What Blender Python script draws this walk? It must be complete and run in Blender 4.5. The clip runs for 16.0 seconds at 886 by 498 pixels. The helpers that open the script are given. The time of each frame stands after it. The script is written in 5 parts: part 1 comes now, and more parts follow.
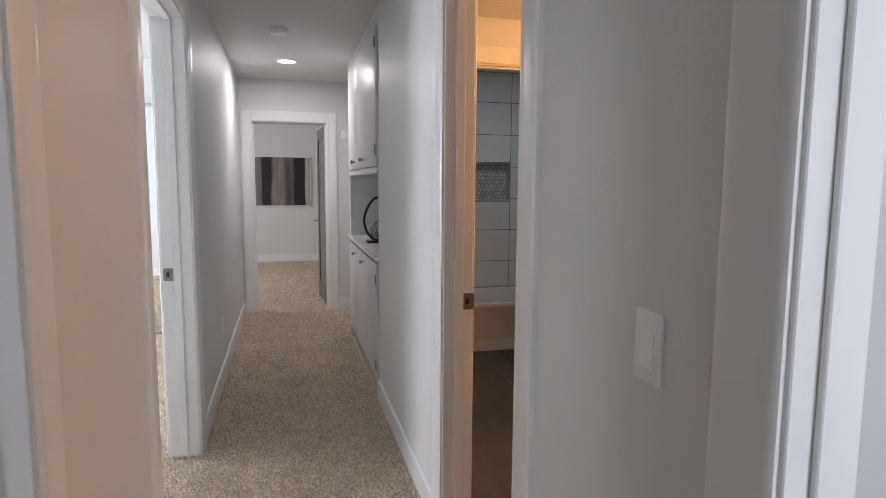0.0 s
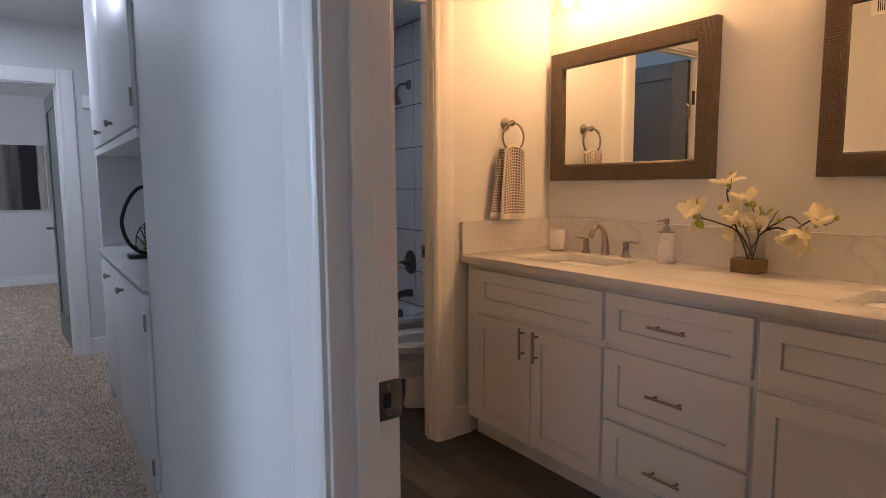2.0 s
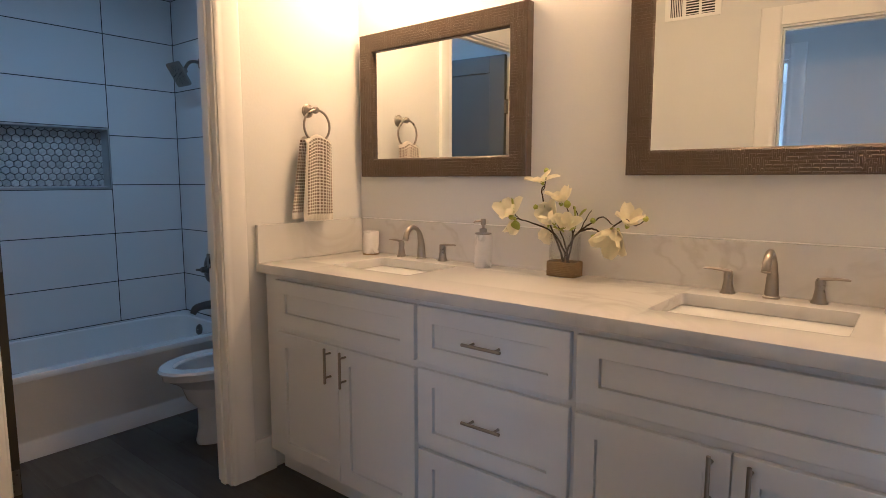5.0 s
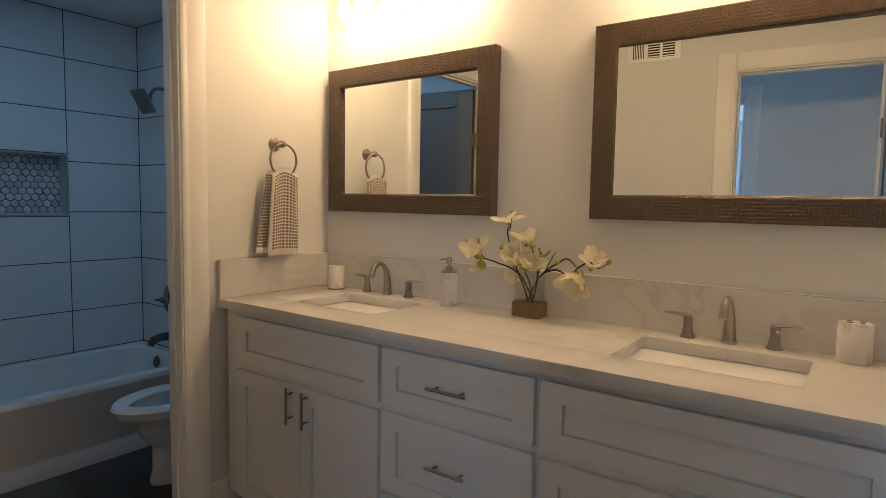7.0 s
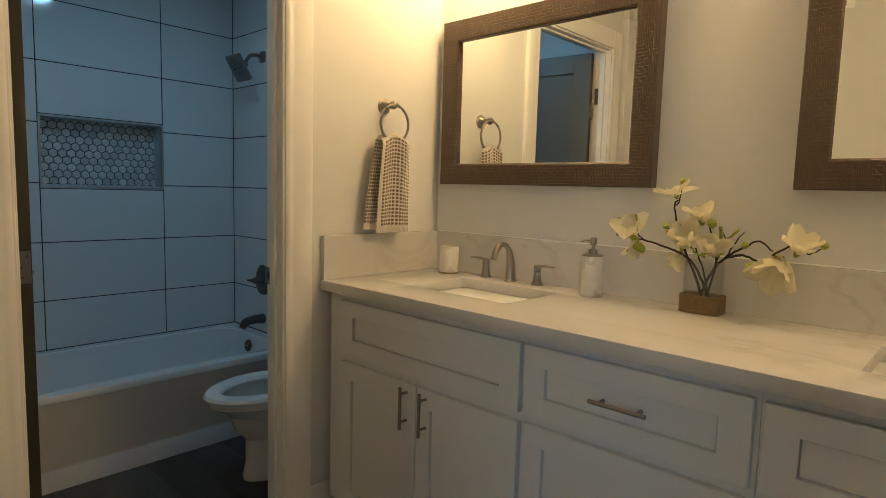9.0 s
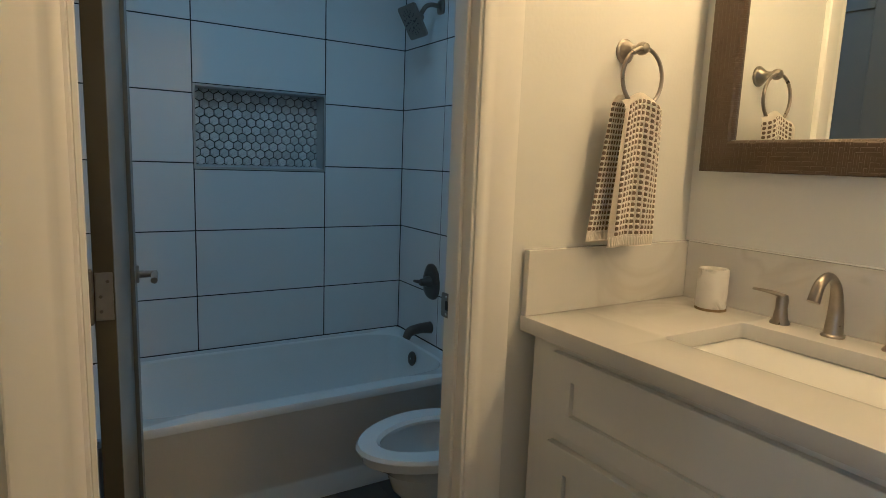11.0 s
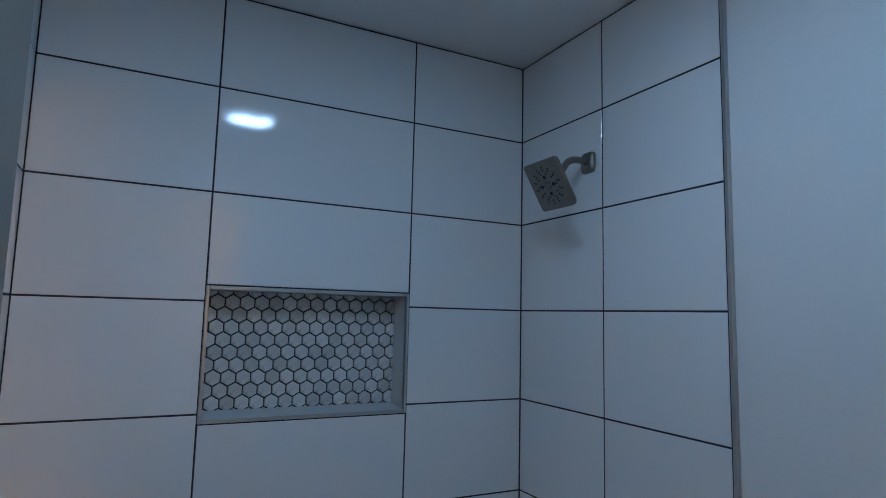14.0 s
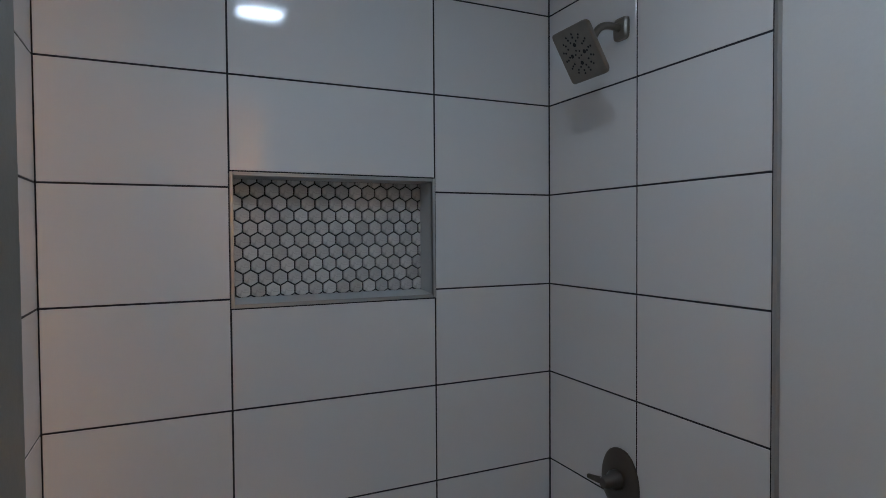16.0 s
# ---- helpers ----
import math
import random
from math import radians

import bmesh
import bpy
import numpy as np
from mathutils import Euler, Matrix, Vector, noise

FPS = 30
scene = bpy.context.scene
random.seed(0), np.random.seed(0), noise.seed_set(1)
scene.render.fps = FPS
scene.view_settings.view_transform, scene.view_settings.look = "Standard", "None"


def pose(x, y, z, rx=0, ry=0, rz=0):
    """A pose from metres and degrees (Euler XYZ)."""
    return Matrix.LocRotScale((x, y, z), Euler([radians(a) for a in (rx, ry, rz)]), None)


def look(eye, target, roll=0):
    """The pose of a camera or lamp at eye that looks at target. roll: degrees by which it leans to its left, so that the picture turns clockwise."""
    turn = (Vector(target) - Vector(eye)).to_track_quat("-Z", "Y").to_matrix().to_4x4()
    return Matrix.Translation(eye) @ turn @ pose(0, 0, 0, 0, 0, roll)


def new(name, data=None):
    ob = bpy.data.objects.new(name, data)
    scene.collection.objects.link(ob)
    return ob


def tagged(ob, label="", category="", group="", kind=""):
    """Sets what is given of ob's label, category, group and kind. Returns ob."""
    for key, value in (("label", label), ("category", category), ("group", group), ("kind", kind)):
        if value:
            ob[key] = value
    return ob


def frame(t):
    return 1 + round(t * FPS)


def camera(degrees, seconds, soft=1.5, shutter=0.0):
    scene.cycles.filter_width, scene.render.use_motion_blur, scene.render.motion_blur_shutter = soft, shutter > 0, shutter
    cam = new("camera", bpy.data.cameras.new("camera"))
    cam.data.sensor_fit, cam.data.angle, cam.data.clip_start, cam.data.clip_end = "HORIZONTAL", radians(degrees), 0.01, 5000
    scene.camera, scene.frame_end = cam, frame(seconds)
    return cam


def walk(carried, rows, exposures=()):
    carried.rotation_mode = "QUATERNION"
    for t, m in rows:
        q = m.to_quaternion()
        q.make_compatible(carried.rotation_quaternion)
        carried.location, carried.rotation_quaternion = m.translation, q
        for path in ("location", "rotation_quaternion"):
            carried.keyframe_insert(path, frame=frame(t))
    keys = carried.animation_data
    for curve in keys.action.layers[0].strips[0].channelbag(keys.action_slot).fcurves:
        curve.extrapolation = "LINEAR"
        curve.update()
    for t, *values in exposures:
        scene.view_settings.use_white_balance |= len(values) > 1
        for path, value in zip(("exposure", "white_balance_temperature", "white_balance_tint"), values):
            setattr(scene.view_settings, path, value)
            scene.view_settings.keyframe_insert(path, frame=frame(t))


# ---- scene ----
cam = camera(73.8, 16.0, soft=0.8)
PATH = [
    (0, (-0.156, -0.202, 1.381), (0.355, 1.719, 1.161), 0.4),
    (0.5, (-0.139, 0.241, 1.368), (0.398, 2.156, 1.16), 0.2),
    (1, (-0.104, 0.614, 1.361), (0.627, 2.465, 1.163), -0.5),
    (1.5, (-0.051, 0.951, 1.319), (0.943, 2.673, 1.111), -0.5),
    (2, (0.066, 1.11, 1.27), (1.203, 2.741, 1.054), -0.4),
    (2.5, (0.193, 1.159, 1.251), (1.432, 2.712, 1.02), -0.3),
    (3, (0.261, 1.179, 1.258), (1.612, 2.633, 1.011), -0.3),
    (3.5, (0.315, 1.234, 1.252), (1.734, 2.621, 1.002), -0.3),
    (4, (0.357, 1.268, 1.257), (1.827, 2.601, 1.003), -0.2),
    (6.5, (0.415, 1.289, 1.324), (2.013, 2.477, 1.144), 0.8),
    (7, (0.412, 1.284, 1.339), (2.022, 2.461, 1.181), 1.0),
    (7.5, (0.416, 1.297, 1.342), (2.02, 2.48, 1.184), 1.2),
    (8, (0.457, 1.397, 1.309), (2.037, 2.612, 1.146), 1.3),
    (8.5, (0.501, 1.562, 1.287), (2.033, 2.834, 1.106), 1.5),
    (9, (0.566, 1.692, 1.263), (2.019, 3.051, 1.063), 1.6),
    (9.2, (0.619, 1.747, 1.245), (1.993, 3.183, 1.025), 1.9),
    (11.3, (0.992, 2.567, 1.29), (1.982, 4.282, 1.007), 1.6),
    (11.5, (1.042, 2.693, 1.261), (1.994, 4.431, 0.988), 1.2),
    (12, (1.09, 2.925, 1.285), (2.005, 4.682, 1.007), 1.2),
    (12.5, (1.119, 3.192, 1.304), (2.027, 4.964, 1.114), 1.3),
    (13, (1.123, 3.379, 1.375), (2.044, 5.153, 1.338), 1.9),
    (13.5, (1.137, 3.434, 1.458), (2.058, 5.206, 1.568), 1.8),
    (14, (1.198, 3.497, 1.519), (2.099, 5.268, 1.746), 1.4),
    (14.5, (1.267, 3.521, 1.557), (2.158, 5.292, 1.821), 1.2),
    (15, (1.28, 3.535, 1.563), (2.165, 5.31, 1.818), 1.1),
    (15.5, (1.255, 3.559, 1.508), (2.125, 5.355, 1.639), 0.6),
    (16, (1.207, 3.546, 1.416), (2.049, 5.359, 1.364), -0.4),
]
# seconds, stops, kelvin, tint
EXPOSURES = [
    (0, -0.04, 6950, 23),
    (1, -0.22, 6800, 23),
    (1.5, -0.5, 6150, 23),
    (2, -0.5, 5700, 21),
    (2.5, -0.45, 5400, 20),
    (3, -0.34, 5300, 18),
    (4.2, -0.05, 4800, 14),
    (6.5, -0.33, 4530, 3),
    (7.5, -0.72, 4550, 2),
    (8.5, -0.72, 4600, -4),
    (9, -0.48, 4700, -7),
    (11.5, -0.3, 4450, -6),
    (12, -0.28, 4300, -4),
    (12.5, -0.2, 4100, 0),
    (13, 0.12, 4120, 5),
    (14, 0.13, 4850, 10),
    (14.5, 0.13, 5100, 12),
    (15.5, 0.1, 5850, 16),
    (16, 0.12, 6150, 18),
]
walk(cam, [(t, look(eye, target, roll)) for t, eye, target, roll in PATH], EXPOSURES)

# ---- world and lights ----
world = bpy.data.worlds.new("world")
scene.world = world
world.use_nodes = True
wn = world.node_tree
sky = wn.nodes.new("ShaderNodeTexSky")
sky.sky_type = "NISHITA"
sky.sun_disc = False
sky.sun_elevation, sky.sun_rotation = radians(40), radians(250)
wn.links.new(sky.outputs["Color"], wn.nodes["Background"].inputs["Color"])
wn.nodes["Background"].inputs["Strength"].default_value = 0.1


def area_lamp(name, m, sx, sy, power, colour, spread=180):
    data = bpy.data.lights.new(name, "AREA")
    data.shape, data.size, data.size_y, data.energy, data.color = "RECTANGLE", sx, sy, power, colour
    data.spread = radians(spread)
    ob = new(name, data)
    ob.matrix_basis = m
    return ob


DAY = (0.86, 0.94, 1.0)
WARM = (1.0, 0.51, 0.18)
COOL = (0.68, 0.87, 1.0)
# windows of the side bedroom, the end bedroom and the room behind
area_lamp("window_light_side", look((-3.98, 3.7, 1.5), (-0.6, 2.9, 1.1)), 1.8, 1.2, 215, (0.72, 0.87, 1.0))
area_lamp("window_light_end", look((-2.48, 8.2, 1.45), (0, 8.2, 0.6)), 1.6, 1.2, 85, DAY)
area_lamp("window_light_behind", look((1.2, -2.38, 1.5), (0.6, 0, 1.2)), 1.2, 1.2, 55, (0.75, 0.88, 1.0))
# added fill in the unseen near room, for switch wall and vanity fronts
area_lamp("fill_light_near", look((-3.98, -1.25, 1.5), (0.4, 1.3, 1.1)), 1.3, 1.3, 58, (0.72, 0.87, 1.0))

# unseen fill added at the hall's south end to brighten south-facing jambs
area_lamp("fill_light_south", look((-0.1, -2.47, 1.45), (-0.1, 2.0, 1.1)), 0.8, 1.5, 10, (0.78, 0.9, 1.0))


def disc_lamp(name, x, y, z, r, power, colour):
    data = bpy.data.lights.new(name, "AREA")
    data.shape, data.size, data.energy, data.color = "DISK", 2 * r, power, colour
    ob = new(name, data)
    ob.matrix_basis = pose(x, y, z)
    return ob


disc_lamp("hall_downlight_light", -0.124, 5.28, 2.424, 0.07, 14, (0.9, 0.95, 1.0))
area_lamp("shower_light", pose(1.60, 4.14, 2.418), 0.18, 0.13, 3.5, COOL)
for by in (3.27, 3.0, 2.73, 1.88, 1.61, 1.34):
    bulb_light = bpy.data.lights.new("vanity_bulb_light", "POINT")
    bulb_light.energy, bulb_light.color, bulb_light.shadow_soft_size = 4.5, WARM, 0.03
    new("vanity_bulb_light", bulb_light).location = (2.345, by, 2.175)


# ---- materials ----
def material(name, col, rough=0.5, metal=0.0, var=0.08, scale=4.0, bump=0.0, bscale=150.0, fine=0.03, spec=0.5, piece=0.0, coat=0.0):
    """Two scales of tone over a base colour, with fine relief; piece: how much single pieces differ."""
    m = bpy.data.materials.new(name)
    m.use_nodes = True
    n, l = m.node_tree.nodes, m.node_tree.links
    b = n["Principled BSDF"]
    b.inputs["Metallic"].default_value = metal
    b.inputs["Specular IOR Level"].default_value = spec
    b.inputs["Coat Weight"].default_value = coat
    tc = n.new("ShaderNodeTexCoord")
    big = n.new("ShaderNodeTexNoise")
    big.inputs["Scale"].default_value, big.inputs["Detail"].default_value = scale, 4
    small = n.new("ShaderNodeTexNoise")
    small.inputs["Scale"].default_value, small.inputs["Detail"].default_value = bscale, 3
    for t in (big, small):
        l.new(tc.outputs["Object"], t.inputs["Vector"])
    tone = n.new("ShaderNodeMath")
    tone.operation = "MULTIPLY_ADD"
    l.new(big.outputs["Fac"], tone.inputs[0])
    tone.inputs[1].default_value, tone.inputs[2].default_value = 2 * var, 1 - var
    tone2 = n.new("ShaderNodeMath")
    tone2.operation = "MULTIPLY_ADD"
    l.new(small.outputs["Fac"], tone2.inputs[0])
    tone2.inputs[1].default_value = 2 * fine
    l.new(tone.outputs[0], tone2.inputs[2])
    last = tone2
    if piece:
        info = n.new("ShaderNodeObjectInfo")
        pm = n.new("ShaderNodeMath")
        pm.operation = "MULTIPLY_ADD"
        l.new(info.outputs["Random"], pm.inputs[0])
        pm.inputs[1].default_value = piece
        l.new(last.outputs[0], pm.inputs[2])
        last = pm
    mix = n.new("ShaderNodeVectorMath")
    mix.operation = "SCALE"
    mix.inputs[0].default_value = col
    l.new(last.outputs[0], mix.inputs["Scale"])
    l.new(mix.outputs[0], b.inputs["Base Color"])
    rr = n.new("ShaderNodeMath")
    rr.operation = "MULTIPLY_ADD"
    l.new(big.outputs["Fac"], rr.inputs[0])
    rr.inputs[1].default_value, rr.inputs[2].default_value = 0.12 * rough, 0.94 * rough
    l.new(rr.outputs[0], b.inputs["Roughness"])
    if bump:
        bp = n.new("ShaderNodeBump")
        bp.inputs["Strength"].default_value, bp.inputs["Distance"].default_value = bump, 0.004
        l.new(small.outputs["Fac"], bp.inputs["Height"])
        l.new(bp.outputs[0], b.inputs["Normal"])
    return m


M_WALL = material("wall_paint", (0.69, 0.70, 0.69), 0.52, var=0.03, scale=1.5, bump=0.12, bscale=90, fine=0.01)
M_CEIL = material("ceiling_paint", (0.74, 0.74, 0.73), 0.8, var=0.03, scale=1.2, bump=0.25, bscale=70, fine=0.02)
M_TRIM = material("white_trim_paint", (0.80, 0.80, 0.785), 0.34, var=0.03, scale=5, bump=0.04, bscale=60, fine=0.01)
M_CAB = material("white_cabinet_paint", (0.73, 0.745, 0.755), 0.38, var=0.02, scale=3, bump=0.02, bscale=80, fine=0.01)
M_DOOR = material("grey_door_paint", (0.115, 0.125, 0.12), 0.36, var=0.06, scale=3, bump=0.05, bscale=120)
# warm light on the grey doors' edges is put into this olive colour
M_EDGE = material("door_edge_warm_lit", (0.036, 0.032, 0.018), 0.55, var=0.12, scale=9, bump=0.05)
M_TILE = material("white_wall_tile", (0.70, 0.71, 0.71), 0.07, var=0.025, scale=2.5, bump=0.012, bscale=25, fine=0.008, piece=0.03)
M_GROUT = material("dark_grout", (0.022, 0.025, 0.03), 0.85, var=0.15, scale=30)
M_HGROUT = material("grey_mosaic_grout", (0.05, 0.053, 0.056), 0.85, var=0.15, scale=30)
M_NICHE = material("niche_lining", (0.52, 0.54, 0.54), 0.35, var=0.06, scale=20)
M_STEEL = material("satin_niche_trim", (0.45, 0.45, 0.44), 0.35, 0.9, var=0.06, scale=30)
M_ENAMEL = material("white_tub_enamel", (0.76, 0.77, 0.76), 0.12, var=0.02, scale=2, coat=0.4)
M_CHINA = material("white_china", (0.78, 0.78, 0.77), 0.08, var=0.015, scale=3, coat=0.5)
M_NICKEL = material("brushed_nickel", (0.33, 0.302, 0.265), 0.28, 1.0, var=0.12, scale=40, bump=0.03, bscale=400)
M_BRONZE = material("dark_brushed_metal", (0.13, 0.115, 0.10), 0.36, 0.9, var=0.12, scale=40)
M_DNICKEL = material("dull_nickel", (0.24, 0.22, 0.19), 0.32, 1.0, var=0.15, scale=40, bump=0.03, bscale=400)
M_CHROME = material("polished_metal", (0.6, 0.6, 0.6), 0.15, 1.0, var=0.05, scale=30)
M_FRAME = material("brown_embossed_frame", (0.082, 0.058, 0.036), 0.3, 0.15, var=0.25, scale=25)
M_PLASTIC = material("white_plastic", (0.86, 0.86, 0.845), 0.35, var=0.02, scale=10)
# black of metal parts; also stands in for shade inside holes and the vent
M_BLACK = material("black_metal_and_hole_shade", (0.02, 0.02, 0.021), 0.45, 0.4, var=0.2, scale=30)
M_CARPET = material("beige_carpet", (0.46, 0.39, 0.315), 0.95, var=0.22, scale=5, bump=0.8, bscale=260, fine=0.35, spec=0.1)



def plank_material():
    """Dark grey-brown vinyl plank: long grain, soft cathedral bands, each plank of its own tone."""
    m = bpy.data.materials.new("grey_brown_plank")
    m.use_nodes = True
    n, l = m.node_tree.nodes, m.node_tree.links
    b = n["Principled BSDF"]
    tc, info, off = n.new("ShaderNodeTexCoord"), n.new("ShaderNodeObjectInfo"), n.new("ShaderNodeVectorMath")
    off.operation = "MULTIPLY_ADD"
    l.new(info.outputs["Random"], off.inputs[0])
    off.inputs[1].default_value = (7.0, 31.0, 3.0)
    l.new(tc.outputs["Object"], off.inputs[2])
    grains = []
    for sx, sy, detail, dist in ((46.0, 2.6, 5, 0.6), (6.5, 1.7, 5, 0.9)):
        mp, nz = n.new("ShaderNodeMapping"), n.new("ShaderNodeTexNoise")
        mp.inputs["Scale"].default_value = (sx, sy, 1.0)
        nz.inputs["Scale"].default_value, nz.inputs["Detail"].default_value, nz.inputs["Distortion"].default_value = 1.0, detail, dist
        l.new(off.outputs[0], mp.inputs["Vector"]), l.new(mp.outputs[0], nz.inputs["Vector"])
        grains.append(nz)
    mix = n.new("ShaderNodeMix")
    mix.data_type = "FLOAT"
    mix.inputs["Factor"].default_value = 0.72
    l.new(grains[0].outputs["Fac"], mix.inputs["A"]), l.new(grains[1].outputs["Fac"], mix.inputs["B"])
    ramp = n.new("ShaderNodeValToRGB")
    ramp.color_ramp.elements[0].position, ramp.color_ramp.elements[0].color = 0.33, (0.033, 0.031, 0.026, 1)
    ramp.color_ramp.elements[1].position, ramp.color_ramp.elements[1].color = 0.70, (0.095, 0.088, 0.072, 1)
    l.new(mix.outputs["Result"], ramp.inputs["Fac"])
    tone, vec = n.new("ShaderNodeMath"), n.new("ShaderNodeVectorMath")
    tone.operation, vec.operation = "MULTIPLY_ADD", "SCALE"
    tone.inputs[1].default_value, tone.inputs[2].default_value = 0.55, 0.70
    l.new(info.outputs["Random"], tone.inputs[0])
    l.new(ramp.outputs["Color"], vec.inputs[0]), l.new(tone.outputs[0], vec.inputs["Scale"])
    l.new(vec.outputs[0], b.inputs["Base Color"])
    b.inputs["Roughness"].default_value = 0.42
    bp = n.new("ShaderNodeBump")
    bp.inputs["Strength"].default_value, bp.inputs["Distance"].default_value = 0.25, 0.001
    l.new(grains[0].outputs["Fac"], bp.inputs["Height"]), l.new(bp.outputs[0], b.inputs["Normal"])
    return m


M_PLANK = plank_material()
mirror_mat = bpy.data.materials.new("mirror_glass")
mirror_mat.use_nodes = True
mb = mirror_mat.node_tree.nodes["Principled BSDF"]
mb.inputs["Metallic"].default_value, mb.inputs["Roughness"].default_value = 1.0, 0.0
mb.inputs["Base Color"].default_value = (0.86, 0.88, 0.87, 1)


def glow(name, col, strength):
    m = bpy.data.materials.new(name)
    m.use_nodes = True
    b = m.node_tree.nodes["Principled BSDF"]
    b.inputs["Base Color"].default_value = (0.8, 0.8, 0.8, 1)
    b.inputs["Emission Color"].default_value, b.inputs["Emission Strength"].default_value = (*col, 1), strength
    return m


M_LED = glow("led_diffuser", (0.92, 0.96, 1.0), 9)
M_LEDC = glow("cool_led_diffuser", COOL, 6)
M_BULB = glow("warm_bulb", WARM, 90)


def stone(name, col, vein, scale, amount, rough, width=0.03):
    """Pale stone with thin grey veins that wander."""
    m = material(name, col, rough, var=0.03, scale=5, fine=0.01)
    n, l = m.node_tree.nodes, m.node_tree.links
    b = n["Principled BSDF"]
    src = b.inputs["Base Color"].links[0].from_socket
    tc = n.new("ShaderNodeTexCoord")
    a = n.new("ShaderNodeTexNoise")
    a.inputs["Scale"].default_value, a.inputs["Detail"].default_value, a.inputs["Distortion"].default_value = scale, 5, 1.2
    l.new(tc.outputs["Object"], a.inputs["Vector"])
    r = n.new("ShaderNodeValToRGB")
    r.color_ramp.elements[0].position, r.color_ramp.elements[0].color = 0.5 - width, (0, 0, 0, 1)
    r.color_ramp.elements[1].position, r.color_ramp.elements[1].color = 0.5 + width, (0, 0, 0, 1)
    mid = r.color_ramp.elements.new(0.5)
    mid.color = (1, 1, 1, 1)
    l.new(a.outputs["Fac"], r.inputs["Fac"])
    g = n.new("ShaderNodeTexNoise")
    g.inputs["Scale"].default_value = scale * 0.7
    l.new(tc.outputs["Object"], g.inputs["Vector"])
    gate = n.new("ShaderNodeMapRange")
    gate.inputs["From Min"].default_value, gate.inputs["From Max"].default_value, gate.inputs["To Max"].default_value = 0.45, 0.7, amount
    l.new(g.outputs["Fac"], gate.inputs["Value"])
    mul = n.new("ShaderNodeMath")
    mul.operation = "MULTIPLY"
    l.new(r.outputs["Color"], mul.inputs[0])
    l.new(gate.outputs[0], mul.inputs[1])
    mx = n.new("ShaderNodeMix")
    mx.data_type = "RGBA"
    l.new(mul.outputs[0], mx.inputs["Factor"])
    l.new(src, mx.inputs["A"])
    mx.inputs["B"].default_value = (*vein, 1)
    l.new(mx.outputs["Result"], b.inputs["Base Color"])
    return m


M_QUARTZ = stone("white_quartz", (0.62, 0.62, 0.61), (0.39, 0.37, 0.33), 1.7, 0.42, 0.2, 0.03)
M_MARBLE = stone("white_marble", (0.72, 0.71, 0.68), (0.16, 0.15, 0.145), 11, 1.0, 0.3, 0.09)
M_HEX = stone("marble_hex_tile", (0.60, 0.61, 0.59), (0.22, 0.225, 0.23), 16, 0.75, 0.28, 0.05)
hn, hl = M_HEX.node_tree.nodes, M_HEX.node_tree.links
hb = hn["Principled BSDF"]
hsrc = hb.inputs["Base Color"].links[0].from_socket
hinfo, hmul, hvec = hn.new("ShaderNodeObjectInfo"), hn.new("ShaderNodeMath"), hn.new("ShaderNodeVectorMath")
hmul.operation, hvec.operation = "MULTIPLY_ADD", "SCALE"
hmul.inputs[1].default_value, hmul.inputs[2].default_value = 0.38, 0.80
hl.new(hinfo.outputs["Random"], hmul.inputs[0])
hl.new(hsrc, hvec.inputs[0])
hl.new(hmul.outputs[0], hvec.inputs["Scale"])
hl.new(hvec.outputs[0], hb.inputs["Base Color"])


def bump_from(m, make, strength, distance):
    """Adds a relief to a material; make(nodes, links, coordinates) gives the height socket."""
    n, l = m.node_tree.nodes, m.node_tree.links
    tc = n.new("ShaderNodeTexCoord")
    bp = n.new("ShaderNodeBump")
    bp.inputs["Strength"].default_value, bp.inputs["Distance"].default_value = strength, distance
    l.new(make(n, l, tc.outputs["Object"]), bp.inputs["Height"])
    l.new(bp.outputs[0], n["Principled BSDF"].inputs["Normal"])


def weave(n, l, co):
    sep, comb, comb2 = n.new("ShaderNodeSeparateXYZ"), n.new("ShaderNodeCombineXYZ"), n.new("ShaderNodeCombineXYZ")
    l.new(co, sep.inputs[0])
    l.new(sep.outputs["Y"], comb.inputs["X"]), l.new(sep.outputs["Z"], comb.inputs["Y"])
    l.new(sep.outputs["Z"], comb2.inputs["X"]), l.new(sep.outputs["Y"], comb2.inputs["Y"])
    outs = []
    for c in (comb, comb2):
        br = n.new("ShaderNodeTexBrick")
        br.inputs["Scale"].default_value = 1.0
        br.inputs["Brick Width"].default_value, br.inputs["Row Height"].default_value, br.inputs["Mortar Size"].default_value = 0.034, 0.0112, 0.0026
        br.inputs["Mortar Smooth"].default_value = 0.3
        br.offset = 0.37
        l.new(c.outputs[0], br.inputs["Vector"])
        br.inputs["Color1"].default_value, br.inputs["Color2"].default_value, br.inputs["Mortar"].default_value = (0.35, 0.35, 0.35, 1), (1, 1, 1, 1), (0, 0, 0, 1)
        outs.append(br.outputs["Color"])
    nz, mx, th = n.new("ShaderNodeTexNoise"), n.new("ShaderNodeMix"), n.new("ShaderNodeMath")
    nz.inputs["Scale"].default_value = 14
    l.new(co, nz.inputs["Vector"])
    th.operation = "GREATER_THAN"
    th.inputs[1].default_value = 0.5
    l.new(nz.outputs["Fac"], th.inputs[0])
    l.new(th.outputs[0], mx.inputs["Factor"])
    l.new(outs[0], mx.inputs["A"]), l.new(outs[1], mx.inputs["B"])
    return mx.outputs["Result"]


bump_from(M_FRAME, weave, 0.9, 0.005)


